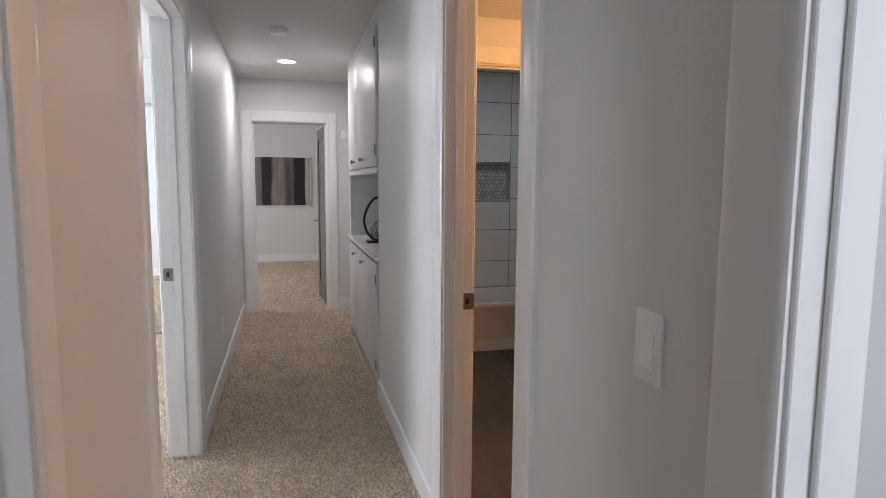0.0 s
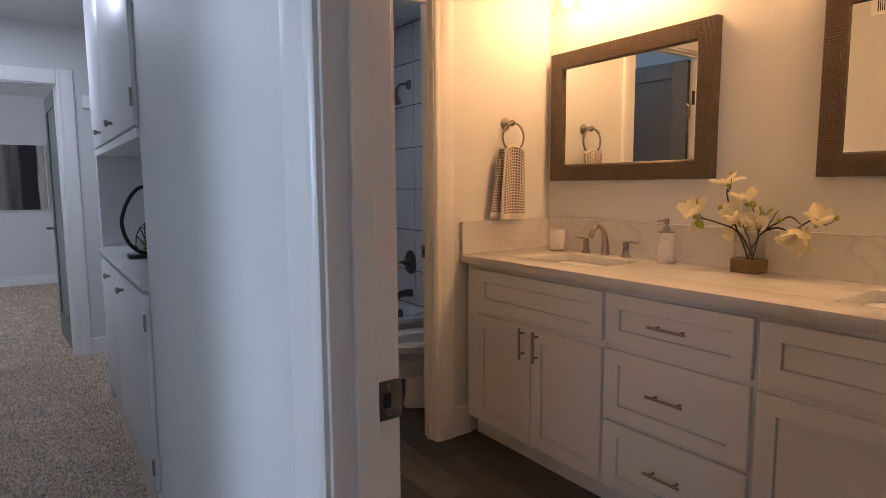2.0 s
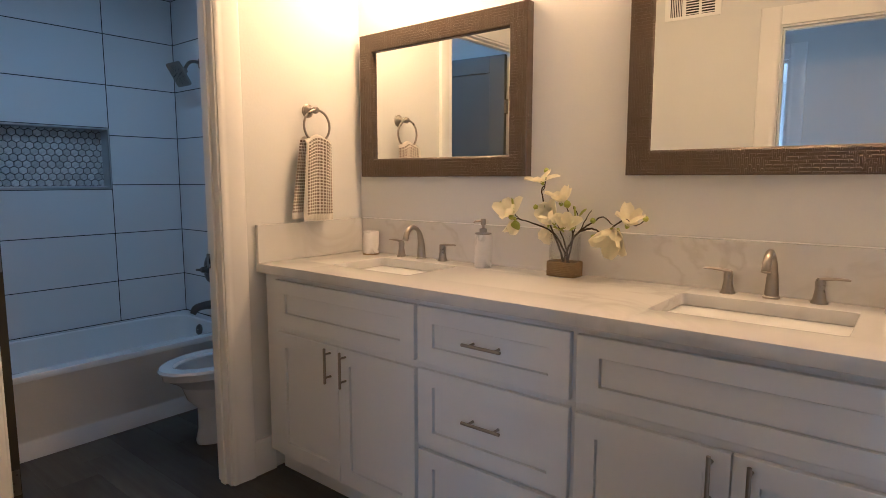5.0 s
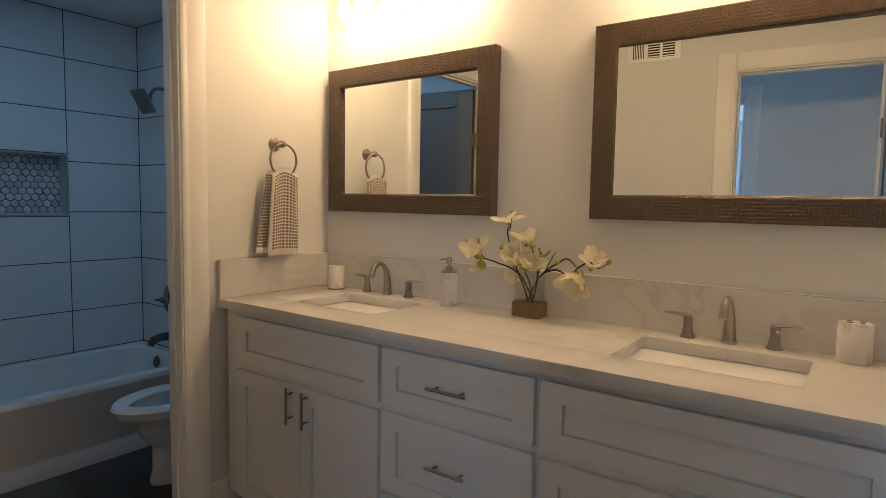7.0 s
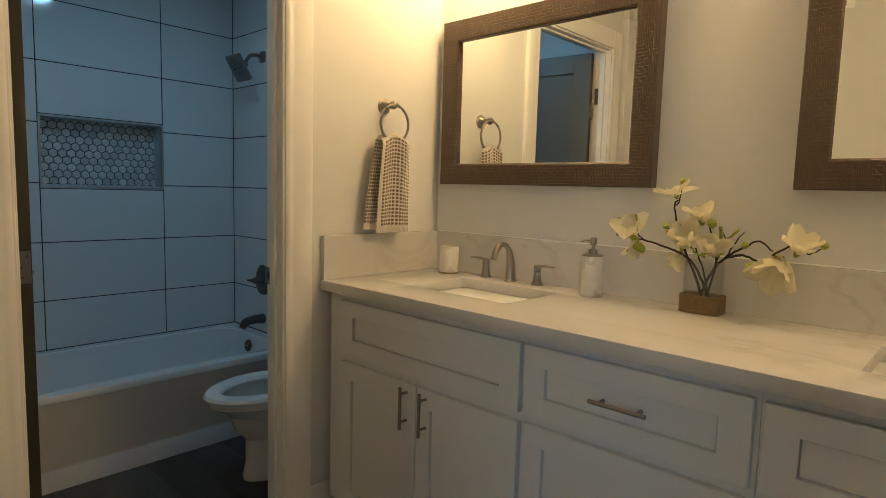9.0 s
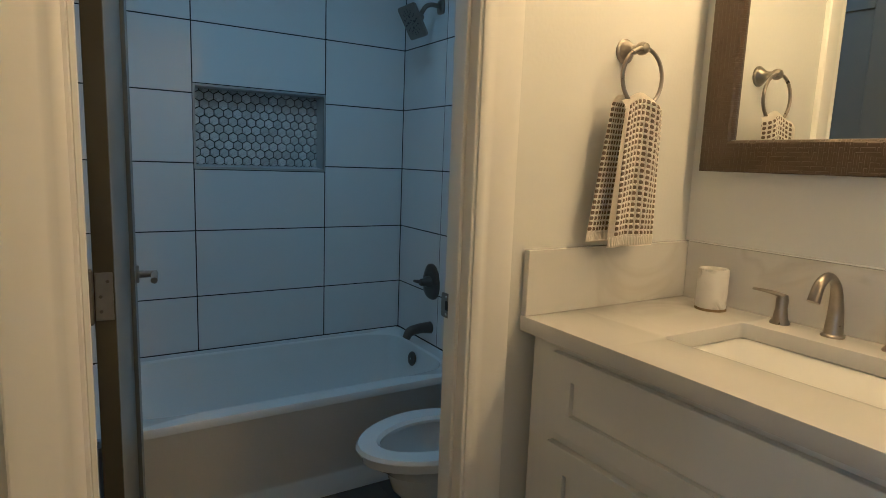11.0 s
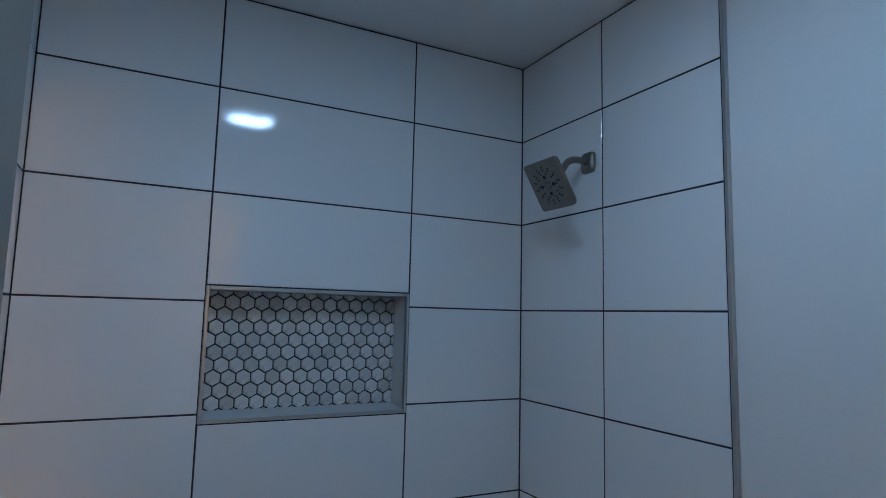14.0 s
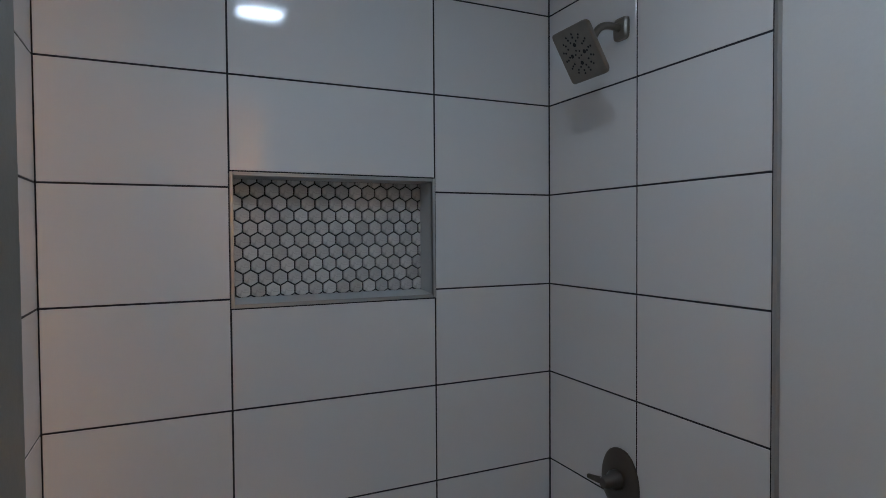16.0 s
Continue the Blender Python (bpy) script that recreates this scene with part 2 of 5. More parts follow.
def island(m, amount):
    """Lets each loose piece of one mesh differ in tone."""
    n, l = m.node_tree.nodes, m.node_tree.links
    b = n["Principled BSDF"]
    src = b.inputs["Base Color"].links[0].from_socket
    geo, mul, vec = n.new("ShaderNodeNewGeometry"), n.new("ShaderNodeMath"), n.new("ShaderNodeVectorMath")
    mul.operation, vec.operation = "MULTIPLY_ADD", "SCALE"
    mul.inputs[1].default_value, mul.inputs[2].default_value = amount, 1 - amount / 2
    l.new(geo.outputs["Random Per Island"], mul.inputs[0])
    l.new(src, vec.inputs[0]), l.new(mul.outputs[0], vec.inputs["Scale"])
    l.new(vec.outputs[0], b.inputs["Base Color"])


M_TUFT = material("carpet_yarn", (0.67, 0.555, 0.425), 0.9, var=0.3, scale=5, spec=0.1)
island(M_TUFT, 1.25)
M_PETAL = material("cream_petal", (0.90, 0.87, 0.70), 0.5, var=0.08, scale=30, bump=0.05, bscale=90)
ptn, ptl = M_PETAL.node_tree.nodes, M_PETAL.node_tree.links
p_tr, p_mx = ptn.new("ShaderNodeBsdfTranslucent"), ptn.new("ShaderNodeMixShader")
p_tr.inputs["Color"].default_value, p_mx.inputs[0].default_value = (0.95, 0.92, 0.75, 1), 0.42
ptl.new(ptn["Principled BSDF"].outputs[0], p_mx.inputs[1]), ptl.new(p_tr.outputs[0], p_mx.inputs[2])
ptl.new(p_mx.outputs[0], ptn["Material Output"].inputs["Surface"])
M_LEAF = material("green_leaf", (0.30, 0.35, 0.035), 0.45, var=0.2, scale=40)
M_TWIG = material("dark_brown_twig", (0.028, 0.017, 0.012), 0.7, var=0.3, scale=60, bump=0.3, bscale=300)
M_ROPE = material("brown_rope", (0.20, 0.14, 0.062), 0.85, var=0.25, scale=50, bump=0.6, bscale=350, fine=0.2)
M_TOWEL = material("cream_towel", (0.85, 0.81, 0.74), 0.95, var=0.06, scale=20, bump=0.4, bscale=600, spec=0.1)
M_KNOT = material("brown_towel_knots", (0.21, 0.165, 0.128), 0.95, var=0.12, scale=40, bump=0.4, bscale=600, spec=0.1)
glass_mat = bpy.data.materials.new("clear_glass")
glass_mat.use_nodes = True
gn, gl = glass_mat.node_tree.nodes, glass_mat.node_tree.links
g_clear, g_gloss, g_mix = gn.new("ShaderNodeBsdfTransparent"), gn.new("ShaderNodeBsdfGlossy"), gn.new("ShaderNodeMixShader")
g_clear.inputs["Color"].default_value = (0.985, 0.99, 0.985, 1)
g_gloss.inputs["Roughness"].default_value = 0.03
g_lw, g_pow, g_fac = gn.new("ShaderNodeLayerWeight"), gn.new("ShaderNodeMath"), gn.new("ShaderNodeMath")
g_lw.inputs["Blend"].default_value = 0.5
g_pow.operation, g_fac.operation = "POWER", "MULTIPLY_ADD"
g_pow.inputs[1].default_value, g_fac.inputs[1].default_value, g_fac.inputs[2].default_value = 3.0, 0.7, 0.08
gl.new(g_lw.outputs["Facing"], g_pow.inputs[0])
gl.new(g_pow.outputs[0], g_fac.inputs[0])
gl.new(g_fac.outputs[0], g_mix.inputs[0])
gl.new(g_clear.outputs[0], g_mix.inputs[1])
gl.new(g_gloss.outputs[0], g_mix.inputs[2])
gl.new(g_mix.outputs[0], gn["Material Output"].inputs["Surface"])

# ---- building helpers ----
BASE = {}


def thing(name, base, label="", category="", group="", kind=""):
    ob = new(name)
    ob.empty_display_size = 0.1
    ob.location = base
    BASE[ob.name] = Vector(base)
    return tagged(ob, label, category, group, kind)


def shade(me, angle=35):
    me.polygons.foreach_set("use_smooth", [True] * len(me.polygons))
    me.set_sharp_from_angle(angle=radians(angle))


def part(name, bm, mat, parent=None, label="", smooth=True):
    """Links a bmesh, drawn in world coordinates, as one mesh object under a thing or a part."""
    root = parent
    while root is not None and root.parent is not None:
        root = root.parent
    if root is not None and root.name in BASE:
        bmesh.ops.translate(bm, verts=bm.verts, vec=-BASE[root.name])
    me = bpy.data.meshes.new(name)
    bm.to_mesh(me)
    bm.free()
    me.materials.append(mat)
    if smooth:
        shade(me)
    ob = new(name, me)
    ob.parent = parent
    return tagged(ob, label)


def solid(name, bm, mat, label="", category="", kind="", group="", smooth=True):
    """A top-level mesh, drawn in world coordinates."""
    ob = part(name, bm, mat, None, smooth=smooth)
    return tagged(ob, label, category, group, kind)


def box(x0, x1, y0, y1, z0, z1, bev=0.0, seg=2, bm=None):
    out = bm or bmesh.new()
    vs = [out.verts.new((x, y, z)) for x in (x0, x1) for y in (y0, y1) for z in (z0, z1)]
    fs = [out.faces.new([vs[i] for i in f]) for f in ((0, 1, 3, 2), (4, 6, 7, 5), (0, 4, 5, 1), (2, 3, 7, 6), (0, 2, 6, 4), (1, 5, 7, 3))]
    if bev:
        bmesh.ops.bevel(out, geom=list({e for f in fs for e in f.edges}), offset=bev, segments=seg, profile=0.5, affect="EDGES")
    return out


def prism(outline, at, axis, depth):
    """An outline of (u, v) pushed from at to at + depth along an axis: x takes (y, z), y takes (x, z), z takes (x, y)."""
    out = bmesh.new()
    put = {"x": lambda u, v, w: (w, u, v), "y": lambda u, v, w: (u, w, v), "z": lambda u, v, w: (u, v, w)}[axis]
    a = [out.verts.new(put(u, v, at)) for u, v in outline]
    b = [out.verts.new(put(u, v, at + depth)) for u, v in outline]
    out.faces.new(a), out.faces.new(b[::-1])
    for i in range(len(a)):
        j = (i + 1) % len(a)
        out.faces.new((a[i], b[i], b[j], a[j]))
    bmesh.ops.recalc_face_normals(out, faces=out.faces)
    return out


def loft(loops, cap0=True, cap1=True, bm=None):
    out = bm or bmesh.new()
    rings = [[out.verts.new(p) for p in lp] for lp in loops]
    for a, b in zip(rings, rings[1:]):
        for i in range(len(a)):
            j = (i + 1) % len(a)
            out.faces.new((a[i], a[j], b[j], b[i]))
    if cap0:
        out.faces.new(rings[0][::-1])
    if cap1:
        out.faces.new(rings[-1])
    bmesh.ops.recalc_face_normals(out, faces=out.faces)
    return out


def ring_pts(c, r, u, v, n=24, power=2.0):
    """Points of a (super)ellipse round c, with half axes r along the unit vectors u and v."""
    c, u, v = Vector(c), Vector(u), Vector(v)
    pts = []
    for i in range(n):
        a = 2 * math.pi * i / n
        ca, sa = math.cos(a), math.sin(a)
        ca = math.copysign(abs(ca) ** (2 / power), ca)
        sa = math.copysign(abs(sa) ** (2 / power), sa)
        pts.append(c + u * (r[0] * ca) + v * (r[1] * sa))
    return pts


def lathe(profile, c, axis, n=28):
    """Turns (radius, height) pairs about an axis through c."""
    ax = Vector(axis).normalized()
    u = ax.orthogonal().normalized()
    v = ax.cross(u)
    return loft([ring_pts(Vector(c) + ax * h, (max(r, 0.0004),) * 2, u, v, n) for r, h in profile])


def tube(path, radii, n=10, bm=None):
    pts = [Vector(p) for p in path]
    radii = radii if hasattr(radii, "__len__") else [radii] * len(pts)
    loops, u = [], None
    for i, p in enumerate(pts):
        d = (pts[min(i + 1, len(pts) - 1)] - pts[max(i - 1, 0)]).normalized()
        u = d.orthogonal().normalized() if u is None else (u - d * u.dot(d)).normalized()
        loops.append(ring_pts(p, (radii[i],) * 2, u, d.cross(u), n))
    return loft(loops, bm=bm)


def smooth_path(pts, steps=6):
    """A Catmull-Rom curve through the points."""
    p = [Vector(q) for q in pts]
    p = [2 * p[0] - p[1], *p, 2 * p[-1] - p[-2]]
    out = []
    for i in range(1, len(p) - 2):
        for k in range(steps):
            t = k / steps
            out.append(0.5 * (2 * p[i] + (p[i + 1] - p[i - 1]) * t + (2 * p[i - 1] - 5 * p[i] + 4 * p[i + 1] - p[i + 2]) * t * t
                              + (3 * p[i] - p[i - 1] - 3 * p[i + 1] + p[i + 2]) * t ** 3))
    return [*out, p[-2]]


# ---- structure ----
H = 2.44
FZ = -0.035                      # vinyl floor, lower than the carpet
XW, XE = -0.605, 0.402            # hall walls
BW, BE = 0.507, 2.467            # vanity room, west and east
BS, BN = 1.04, 3.51              # vanity room, south and north
TS, TN, TW, TE = 3.608, 5.25, 0.905, 2.413   # bath room
YEND, DOOR_H, DOOR_E = 6.276, 2.162, 2.022


def wall(name, x0, x1, y0, y1, z0=-0.06, z1=H, mat=None, label="light grey painted plaster wall"):
    return solid(name, box(x0, x1, y0, y1, z0, z1), mat or M_WALL, label, "wall", "structure", smooth=False)


# hall, west side: a near door, a wall and the side bedroom's door
wall("wall_hall_west_near", XW - 0.14, XW, 0.966, 1.93)
wall("wall_hall_west_behind", XW - 0.14, XW, -2.5, 0.1)
wall("wall_hall_west_far", XW - 0.14, XW, 2.90, YEND)
wall("wall_over_side_door", XW - 0.14, XW, 1.93, 2.90, DOOR_H, H)
wall("wall_over_near_door", XW - 0.14, XW, 0.1, 0.966, DOOR_H, H)
# hall, east side
wall("wall_hall_east_behind", XE, BW, -2.5, -0.6)
wall("wall_over_east_door", XE, BW, -0.6, 0.345, DOOR_H, H)
wall("wall_hall_east_switch", XE, BW, 0.345, 1.14)
wall("wall_over_vanity_door", XE, BW, 1.14, 1.888, DOOR_H, H)
wall("wall_hall_east_mid", XE, BW, 1.888, 3.47)
wall("wall_cabinet_back", 0.78, 0.885, 3.64, 5.11)
wall("wall_cabinet_near", BW, 0.78, 3.53, 3.64)
wall("wall_cabinet_far", XE, 0.885, 5.11, 5.20)
wall("wall_over_cabinet", XE, 0.78, 3.47, 5.11, 2.36, H)
wall("wall_passage_end", 1.8, 1.92, 5.4, YEND)
# end wall with its door
wall("wall_end_left", XW - 0.14, -0.49, YEND, YEND + 0.115)
wall("wall_end_right", 0.285, 1.92, YEND, YEND + 0.115)
wall("wall_end_over_door", -0.49, 0.285, YEND, YEND + 0.115, DOOR_E, H)
wall("wall_behind", -4.1, 2.6, -2.62, -2.5)
# vanity room
wall("wall_vanity_east", BE, BE + 0.12, -2.5, TS)
wall("wall_vanity_south", BW, BE, BS - 0.11, BS)
wall("wall_vanity_north_right", 1.70, BE, BN, TS)
wall("wall_vanity_north_left", BW, 0.90, BN, TS)
wall("wall_over_bath_door", 0.90, 1.70, BN, TS, DOOR_H, H)
# bath room
wall("wall_bath_east", TE, BE + 0.12, TS, TN + 0.2)
wall("wall_bath_west", TW - 0.02, TW, TS, TN + 0.2)
wall("wall_bath_north_low", TW, TE, TN, TN + 0.2, -0.06, 1.222)
wall("wall_bath_north_high", TW, TE, TN, TN + 0.2, 1.582, H)
wall("wall_bath_north_left", TW, 1.363, TN, TN + 0.2, 1.222, 1.582)
wall("wall_bath_north_right", 1.960, TE, TN, TN + 0.2, 1.222, 1.582)
wall("wall_niche_back", 1.363, 1.960, TN + 0.09, TN + 0.2, 1.222, 1.582, M_HGROUT, "dark grout behind hexagon mosaic")
# side bedroom and end bedroom
wall("wall_side_room_west", -4.12, -4.0, -2.5, YEND)
wall("wall_side_room_north", -4.0, XW - 0.14, 5.56, 5.68)
wall("wall_side_room_south", -4.0, XW - 0.14, 1.7, 1.82)
wall("wall_end_room_north", -2.62, 1.8, 10.5, 10.62)
wall("wall_end_room_west", -2.62, -2.5, YEND, 10.5)
wall("wall_end_room_east", 1.8, 1.92, YEND + 0.115, 10.62)
wall("wall_end_room_south", -2.5, XW - 0.14, YEND, YEND + 0.115)

solid("ceiling", box(-4.12, 2.62, -2.62, 10.62, H, H + 0.1), M_CEIL, "flat white painted ceiling", "ceiling", "structure", smooth=False)
solid("floor_carpet_base", box(-4.12, BW - 0.05, -2.62, 10.62, -0.1, 0.0), M_CARPET, "beige cut pile carpet", "floor", "structure", smooth=False)
solid("floor_carpet_base_end", box(BW - 0.05, 1.92, 5.21, 10.62, -0.1, 0.0), M_CARPET, "beige cut pile carpet", "floor", "structure", smooth=False)
floor_bath = solid("floor_vinyl", box(BW - 0.05, BE + 0.12, -2.62, 5.21, -0.14, FZ - 0.006), M_GROUT, "dark grey brown wood plank floor", "floor", "structure", smooth=False)


# ---- door frames, doors, skirting ----
CASING = [(0, 0), (0, 0.010), (0.006, 0.014), (0.018, 0.0155), (0.028, 0.013), (0.034, 0.015), (0.07, 0.018), (0.092, 0.020), (0.103, 0.018), (0.107, 0.013), (0.107, 0)]


def flip_prism(profile, axis, at, along, sign_u, u0, v0, sign_v, z0, z1):
    """A casing's profile raised from z0 to z1 on a wall's face."""
    pts = [(u0 + sign_u * u, v0 + sign_v * v) for u, v in profile]
    return prism([(v, u) if axis == "x" else (u, v) for u, v in pts], z0, "z", z1 - z0)


def door_frame(axis, f0, f1, a0, a1, label, h=DOOR_H, stop=None):
    """The lining and casings of an opening a0..a1 in a wall whose faces are f0 < f1 across axis."""
    def b(u0, u1, v0, v1, z0, z1, bev=0.002):
        return box(u0, u1, v0, v1, z0, z1, bev, 1) if axis == "x" else box(v0, v1, u0, u1, z0, z1, bev, 1)
    mid = (a0 + a1) / 2
    base = ((f0 + f1) / 2, mid, 0) if axis == "x" else (mid, (f0 + f1) / 2, 0)
    fr = thing("door_frame", base, label, "door frame", kind="structure")
    e = 0.003
    part("jamb", b(f0 - e, f1 + e, a0 - 0.004, a0 + 0.016, FZ - 0.002, h), M_TRIM, fr)
    part("jamb", b(f0 - e, f1 + e, a1 - 0.016, a1 + 0.004, FZ - 0.002, h), M_TRIM, fr)
    part("jamb", b(f0 - e, f1 + e, a0 + 0.016, a1 - 0.016, h - 0.02, h + 0.002), M_TRIM, fr)
    sp = stop if stop is not None else (f0 + f1) / 2
    part("stop", b(sp - 0.018, sp + 0.018, a0 + 0.016, a0 + 0.027, FZ - 0.002, h - 0.031), M_TRIM, fr)
    part("stop", b(sp - 0.018, sp + 0.018, a1 - 0.027, a1 - 0.016, FZ - 0.002, h - 0.031), M_TRIM, fr)
    part("stop", b(sp - 0.018, sp + 0.018, a0 + 0.016, a1 - 0.016, h - 0.031, h - 0.02), M_TRIM, fr)
    for f, sv in ((f0, -1), (f1, 1)):
        part("casing", flip_prism(CASING, axis, f, None, -1, a0 + 0.008, f, sv, FZ - 0.002, h + 0.095), M_TRIM, fr)
        part("casing", flip_prism(CASING, axis, f, None, 1, a1 - 0.008, f, sv, FZ - 0.002, h + 0.095), M_TRIM, fr)
        v0, v1 = sorted((f, f + sv * 0.016))
        part("casing", b(v0, v1, a0 + 0.0085, a1 - 0.0085, h - 0.01, h + 0.095, 0.003), M_TRIM, fr)
    return fr


frame_vanity = door_frame("x", XE, BW, 1.14, 1.888, "white painted door frame with an open doorway to the vanity room", stop=0.455)
frame_side = door_frame("x", XW - 0.14, XW, 1.93, 2.90, "white painted door frame of a bright side bedroom")
frame_near_west = door_frame("x", XW - 0.14, XW, 0.1, 0.966, "white painted door frame beside a closed door")
frame_east = door_frame("x", XE, BW, -0.6, 0.345, "white painted door frame beside a light switch")
frame_bath = door_frame("y", BN, TS, 0.90, 1.70, "white painted door frame between vanity room and bath")
frame_end = door_frame("y", YEND, YEND + 0.115, -0.49, 0.285, "white painted door frame at the end of the hall", h=DOOR_E)


def strike(parent, x, y, z, face, sign):
    """A strike plate, a black pad as its latch hole's shade, on a jamb face that looks along -y or +x."""
    n = Vector((0, -1, 0)) if face == "y" else Vector((-1, 0, 0))
    u = Vector((1, 0, 0)) if face == "y" else Vector((0, 1, 0))
    c = Vector((x, y, z))
    pl = loft([ring_pts(c + n * d, (0.024 - k, 0.031 - k), u, (0, 0, 1), 24, 7) for d, k in ((0, 0), (0.0016, 0), (0.002, 0.001))])
    ob = part("strike_plate", pl, M_DNICKEL, parent, "brushed nickel strike plate")
    part("latch_hole_shade", loft([ring_pts(c + n * (0.0022 + d) - u * 0.003, (0.007, 0.012), u, (0, 0, 1), 16, 6) for d in (0, 0.0006)]), M_BLACK, ob)
    for dz in (-0.022, 0.022):
        part("screw", lathe([(0.0035, 0), (0.003, 0.0012)], c + n * 0.002 + Vector((0, 0, dz)), n, 10), M_CHROME, ob)


strike(frame_vanity, 0.493, 1.8715, 0.945, "y", 1)
strike(frame_side, -0.715, 2.8835, 0.932, "y", 1)
strike(frame_bath, 1.6835, 3.598, 0.935, "x", 1)


for hz in (0.30, 1.08, 1.87):
    jl = part("hinge_leaf", box(0.9165, 0.9190, 3.570, 3.606, hz - 0.05, hz + 0.05, 0.001, 1), M_CHROME, frame_bath, "polished metal hinge leaf")
    for k in (-0.03, 0, 0.03):
        part("screw", lathe([(0.0035, 0), (0.003, 0.0012)], (0.919, 3.585 + 0.01 * (k == 0), hz + k), (1, 0, 0), 8), M_BRONZE, jl)


def door(name, m, w, label, h=2.132, z0=0.012):
    """A shaker door; the hinge line is the local z axis, the leaf runs along local x, its thickness along -y."""
    d = new(name)
    BASE[d.name] = Vector((0, 0, 0))
    tagged(d, label, "door", kind="structure")
    t, st = 0.035, 0.115
    part("stile", box(0, st, -t, 0, z0, h, 0.0015, 1), M_DOOR, d)
    part("stile", box(w - st, w, -t, 0, z0, h, 0.0015, 1), M_DOOR, d)
    part("rail", box(st, w - st, -t, 0, h - st, h, 0.0015, 1), M_DOOR, d)
    part("rail", box(st, w - st, -t, 0, z0, z0 + 0.2, 0.0015, 1), M_DOOR, d)
    part("panel", box(st - 0.002, w - st + 0.002, -t + 0.011, -0.011, z0 + 0.19, h - st + 0.01), M_DOOR, d)
    part("hinge_edge", box(-0.0015, 0.0005, -t + 0.001, -0.001, z0, h), M_EDGE, d, "door hinge edge with warm light in its olive colour")
    for hz in (0.25, 1.02, 1.78):
        lf = part("hinge", box(-0.004, -0.0012, -t + 0.003, -0.002, hz - 0.045, hz + 0.045, 0.001, 1), M_DNICKEL, d)
        part("knuckle", lathe([(0.003, -0.052), (0.006, -0.048), (0.006, 0.048), (0.003, 0.052)], (-0.004, 0.005, hz), (0, 0, 1), 12), M_DNICKEL, lf)
        for k in (-0.028, 0, 0.028):
            part("screw", lathe([(0.0035, 0), (0.003, 0.0012)], (-0.004, -t / 2 + 0.006 * (-1) ** int(k > 0), hz + k), (-1, 0, 0), 8), M_BRONZE, lf)
    for side, y0 in ((1, 0.0), (-1, -t)):
        hd = part("handle", lathe([(0.026, 0), (0.026, 0.007), (0.024, 0.009), (0.011, 0.009), (0.010, 0.045), (0.010, 0.055)], (w - 0.06, y0, 0.93), (0, side, 0), 24), M_NICKEL, d, "brushed nickel lever handle")
        part("lever", tube([(w - 0.06, y0 + side * 0.05, 0.93), (w - 0.10, y0 + side * 0.05, 0.93), (w - 0.165, y0 + side * 0.05, 0.93)], [0.0095, 0.0095, 0.009], 12), M_NICKEL, hd)
    d.matrix_basis = m
    return d


door("door_bath", pose(0.934, TS + 0.008, 0, 0, 0, 83.4), 0.745, "dark grey shaker door standing open into the bath room", z0=FZ + 0.012)
door("door_vanity", pose(BW + 0.008, 1.155, 0, 0, 0, -1.5), 0.71, "dark grey shaker door open against the vanity room wall", z0=FZ + 0.012)
door("door_end", pose(0.262, YEND + 0.122, 0, 0, 0, 93.5), 0.745, "dark grey shaker door open into the end bedroom", h=1.995)


def skirting(x0, y0, x1, y1, nx, ny, h=0.125, z=0.0):
    """A baseboard along a wall from (x0, y0) to (x1, y1), standing out along (nx, ny)."""
    t = 0.013
    prof = [(0, z), (t, z), (t, h - 0.012), (t - 0.004, h - 0.003), (0.004, h), (0, h)]
    loops = [[(x + nx * u, y + ny * u, v) for u, v in prof] for x, y in ((x0, y0), (x1, y1))]
    return solid("baseboard", loft(loops), M_TRIM, "white painted baseboard", "baseboard", "structure", smooth=False)


skirting(XW, 2.999, XW, YEND, 1, 0)
skirting(XW, 1.065, XW, 1.831, 1, 0)
skirting(XE, 1.987, XE, 3.47, -1, 0)
skirting(XE, 0.444, XE, 1.041, -1, 0)
skirting(XE, 5.10, XE, 5.20, -1, 0)
skirting(XE, 5.20, 0.885, 5.20, 0, 1)
skirting(0.384, YEND, 1.8, YEND, 0, -1)
skirting(XW, YEND, -0.589, YEND, 0, -1)
skirting(-2.5, 10.5, 1.8, 10.5, 0, -1)
skirting(1.8, YEND + 0.115, 1.8, 10.5, -1, 0)
skirting(-4.0, 1.82, XW - 0.14, 1.82, 0, 1)
skirting(-4.0, 1.82, -4.0, 5.56, 1, 0)
skirting(1.799, BN, 1.905, BN, 0, -1, z=FZ)
skirting(BW, BN, 0.801, BN, 0, -1, z=FZ)
skirting(BW, 1.987, BW, BN, 1, 0, z=FZ)
skirting(TE, TS, TE, 4.40, -1, 0, z=FZ)

# ---- bath room: tiles, niche, tub ----
GAP = 0.0050


def tile_mesh(w, h, t=0.010, c=0.0012):
    """A tile's mesh, w by h, its back on y = 0 and its face at y = -t, with a small chamfer."""
    out = bmesh.new()
    loops = [[(sx * (w / 2 - k), -d, sz * (h / 2 - k)) for sx, sz in ((-1, -1), (1, -1), (1, 1), (-1, 1))] for d, k in ((0, 0), (t - c, 0), (t, c))]
    loft(loops, bm=out)
    me = bpy.data.meshes.new("tile")
    out.to_mesh(me)
    out.free()
    me.materials.append(M_TILE)
    return me


TILE_CACHE = {}


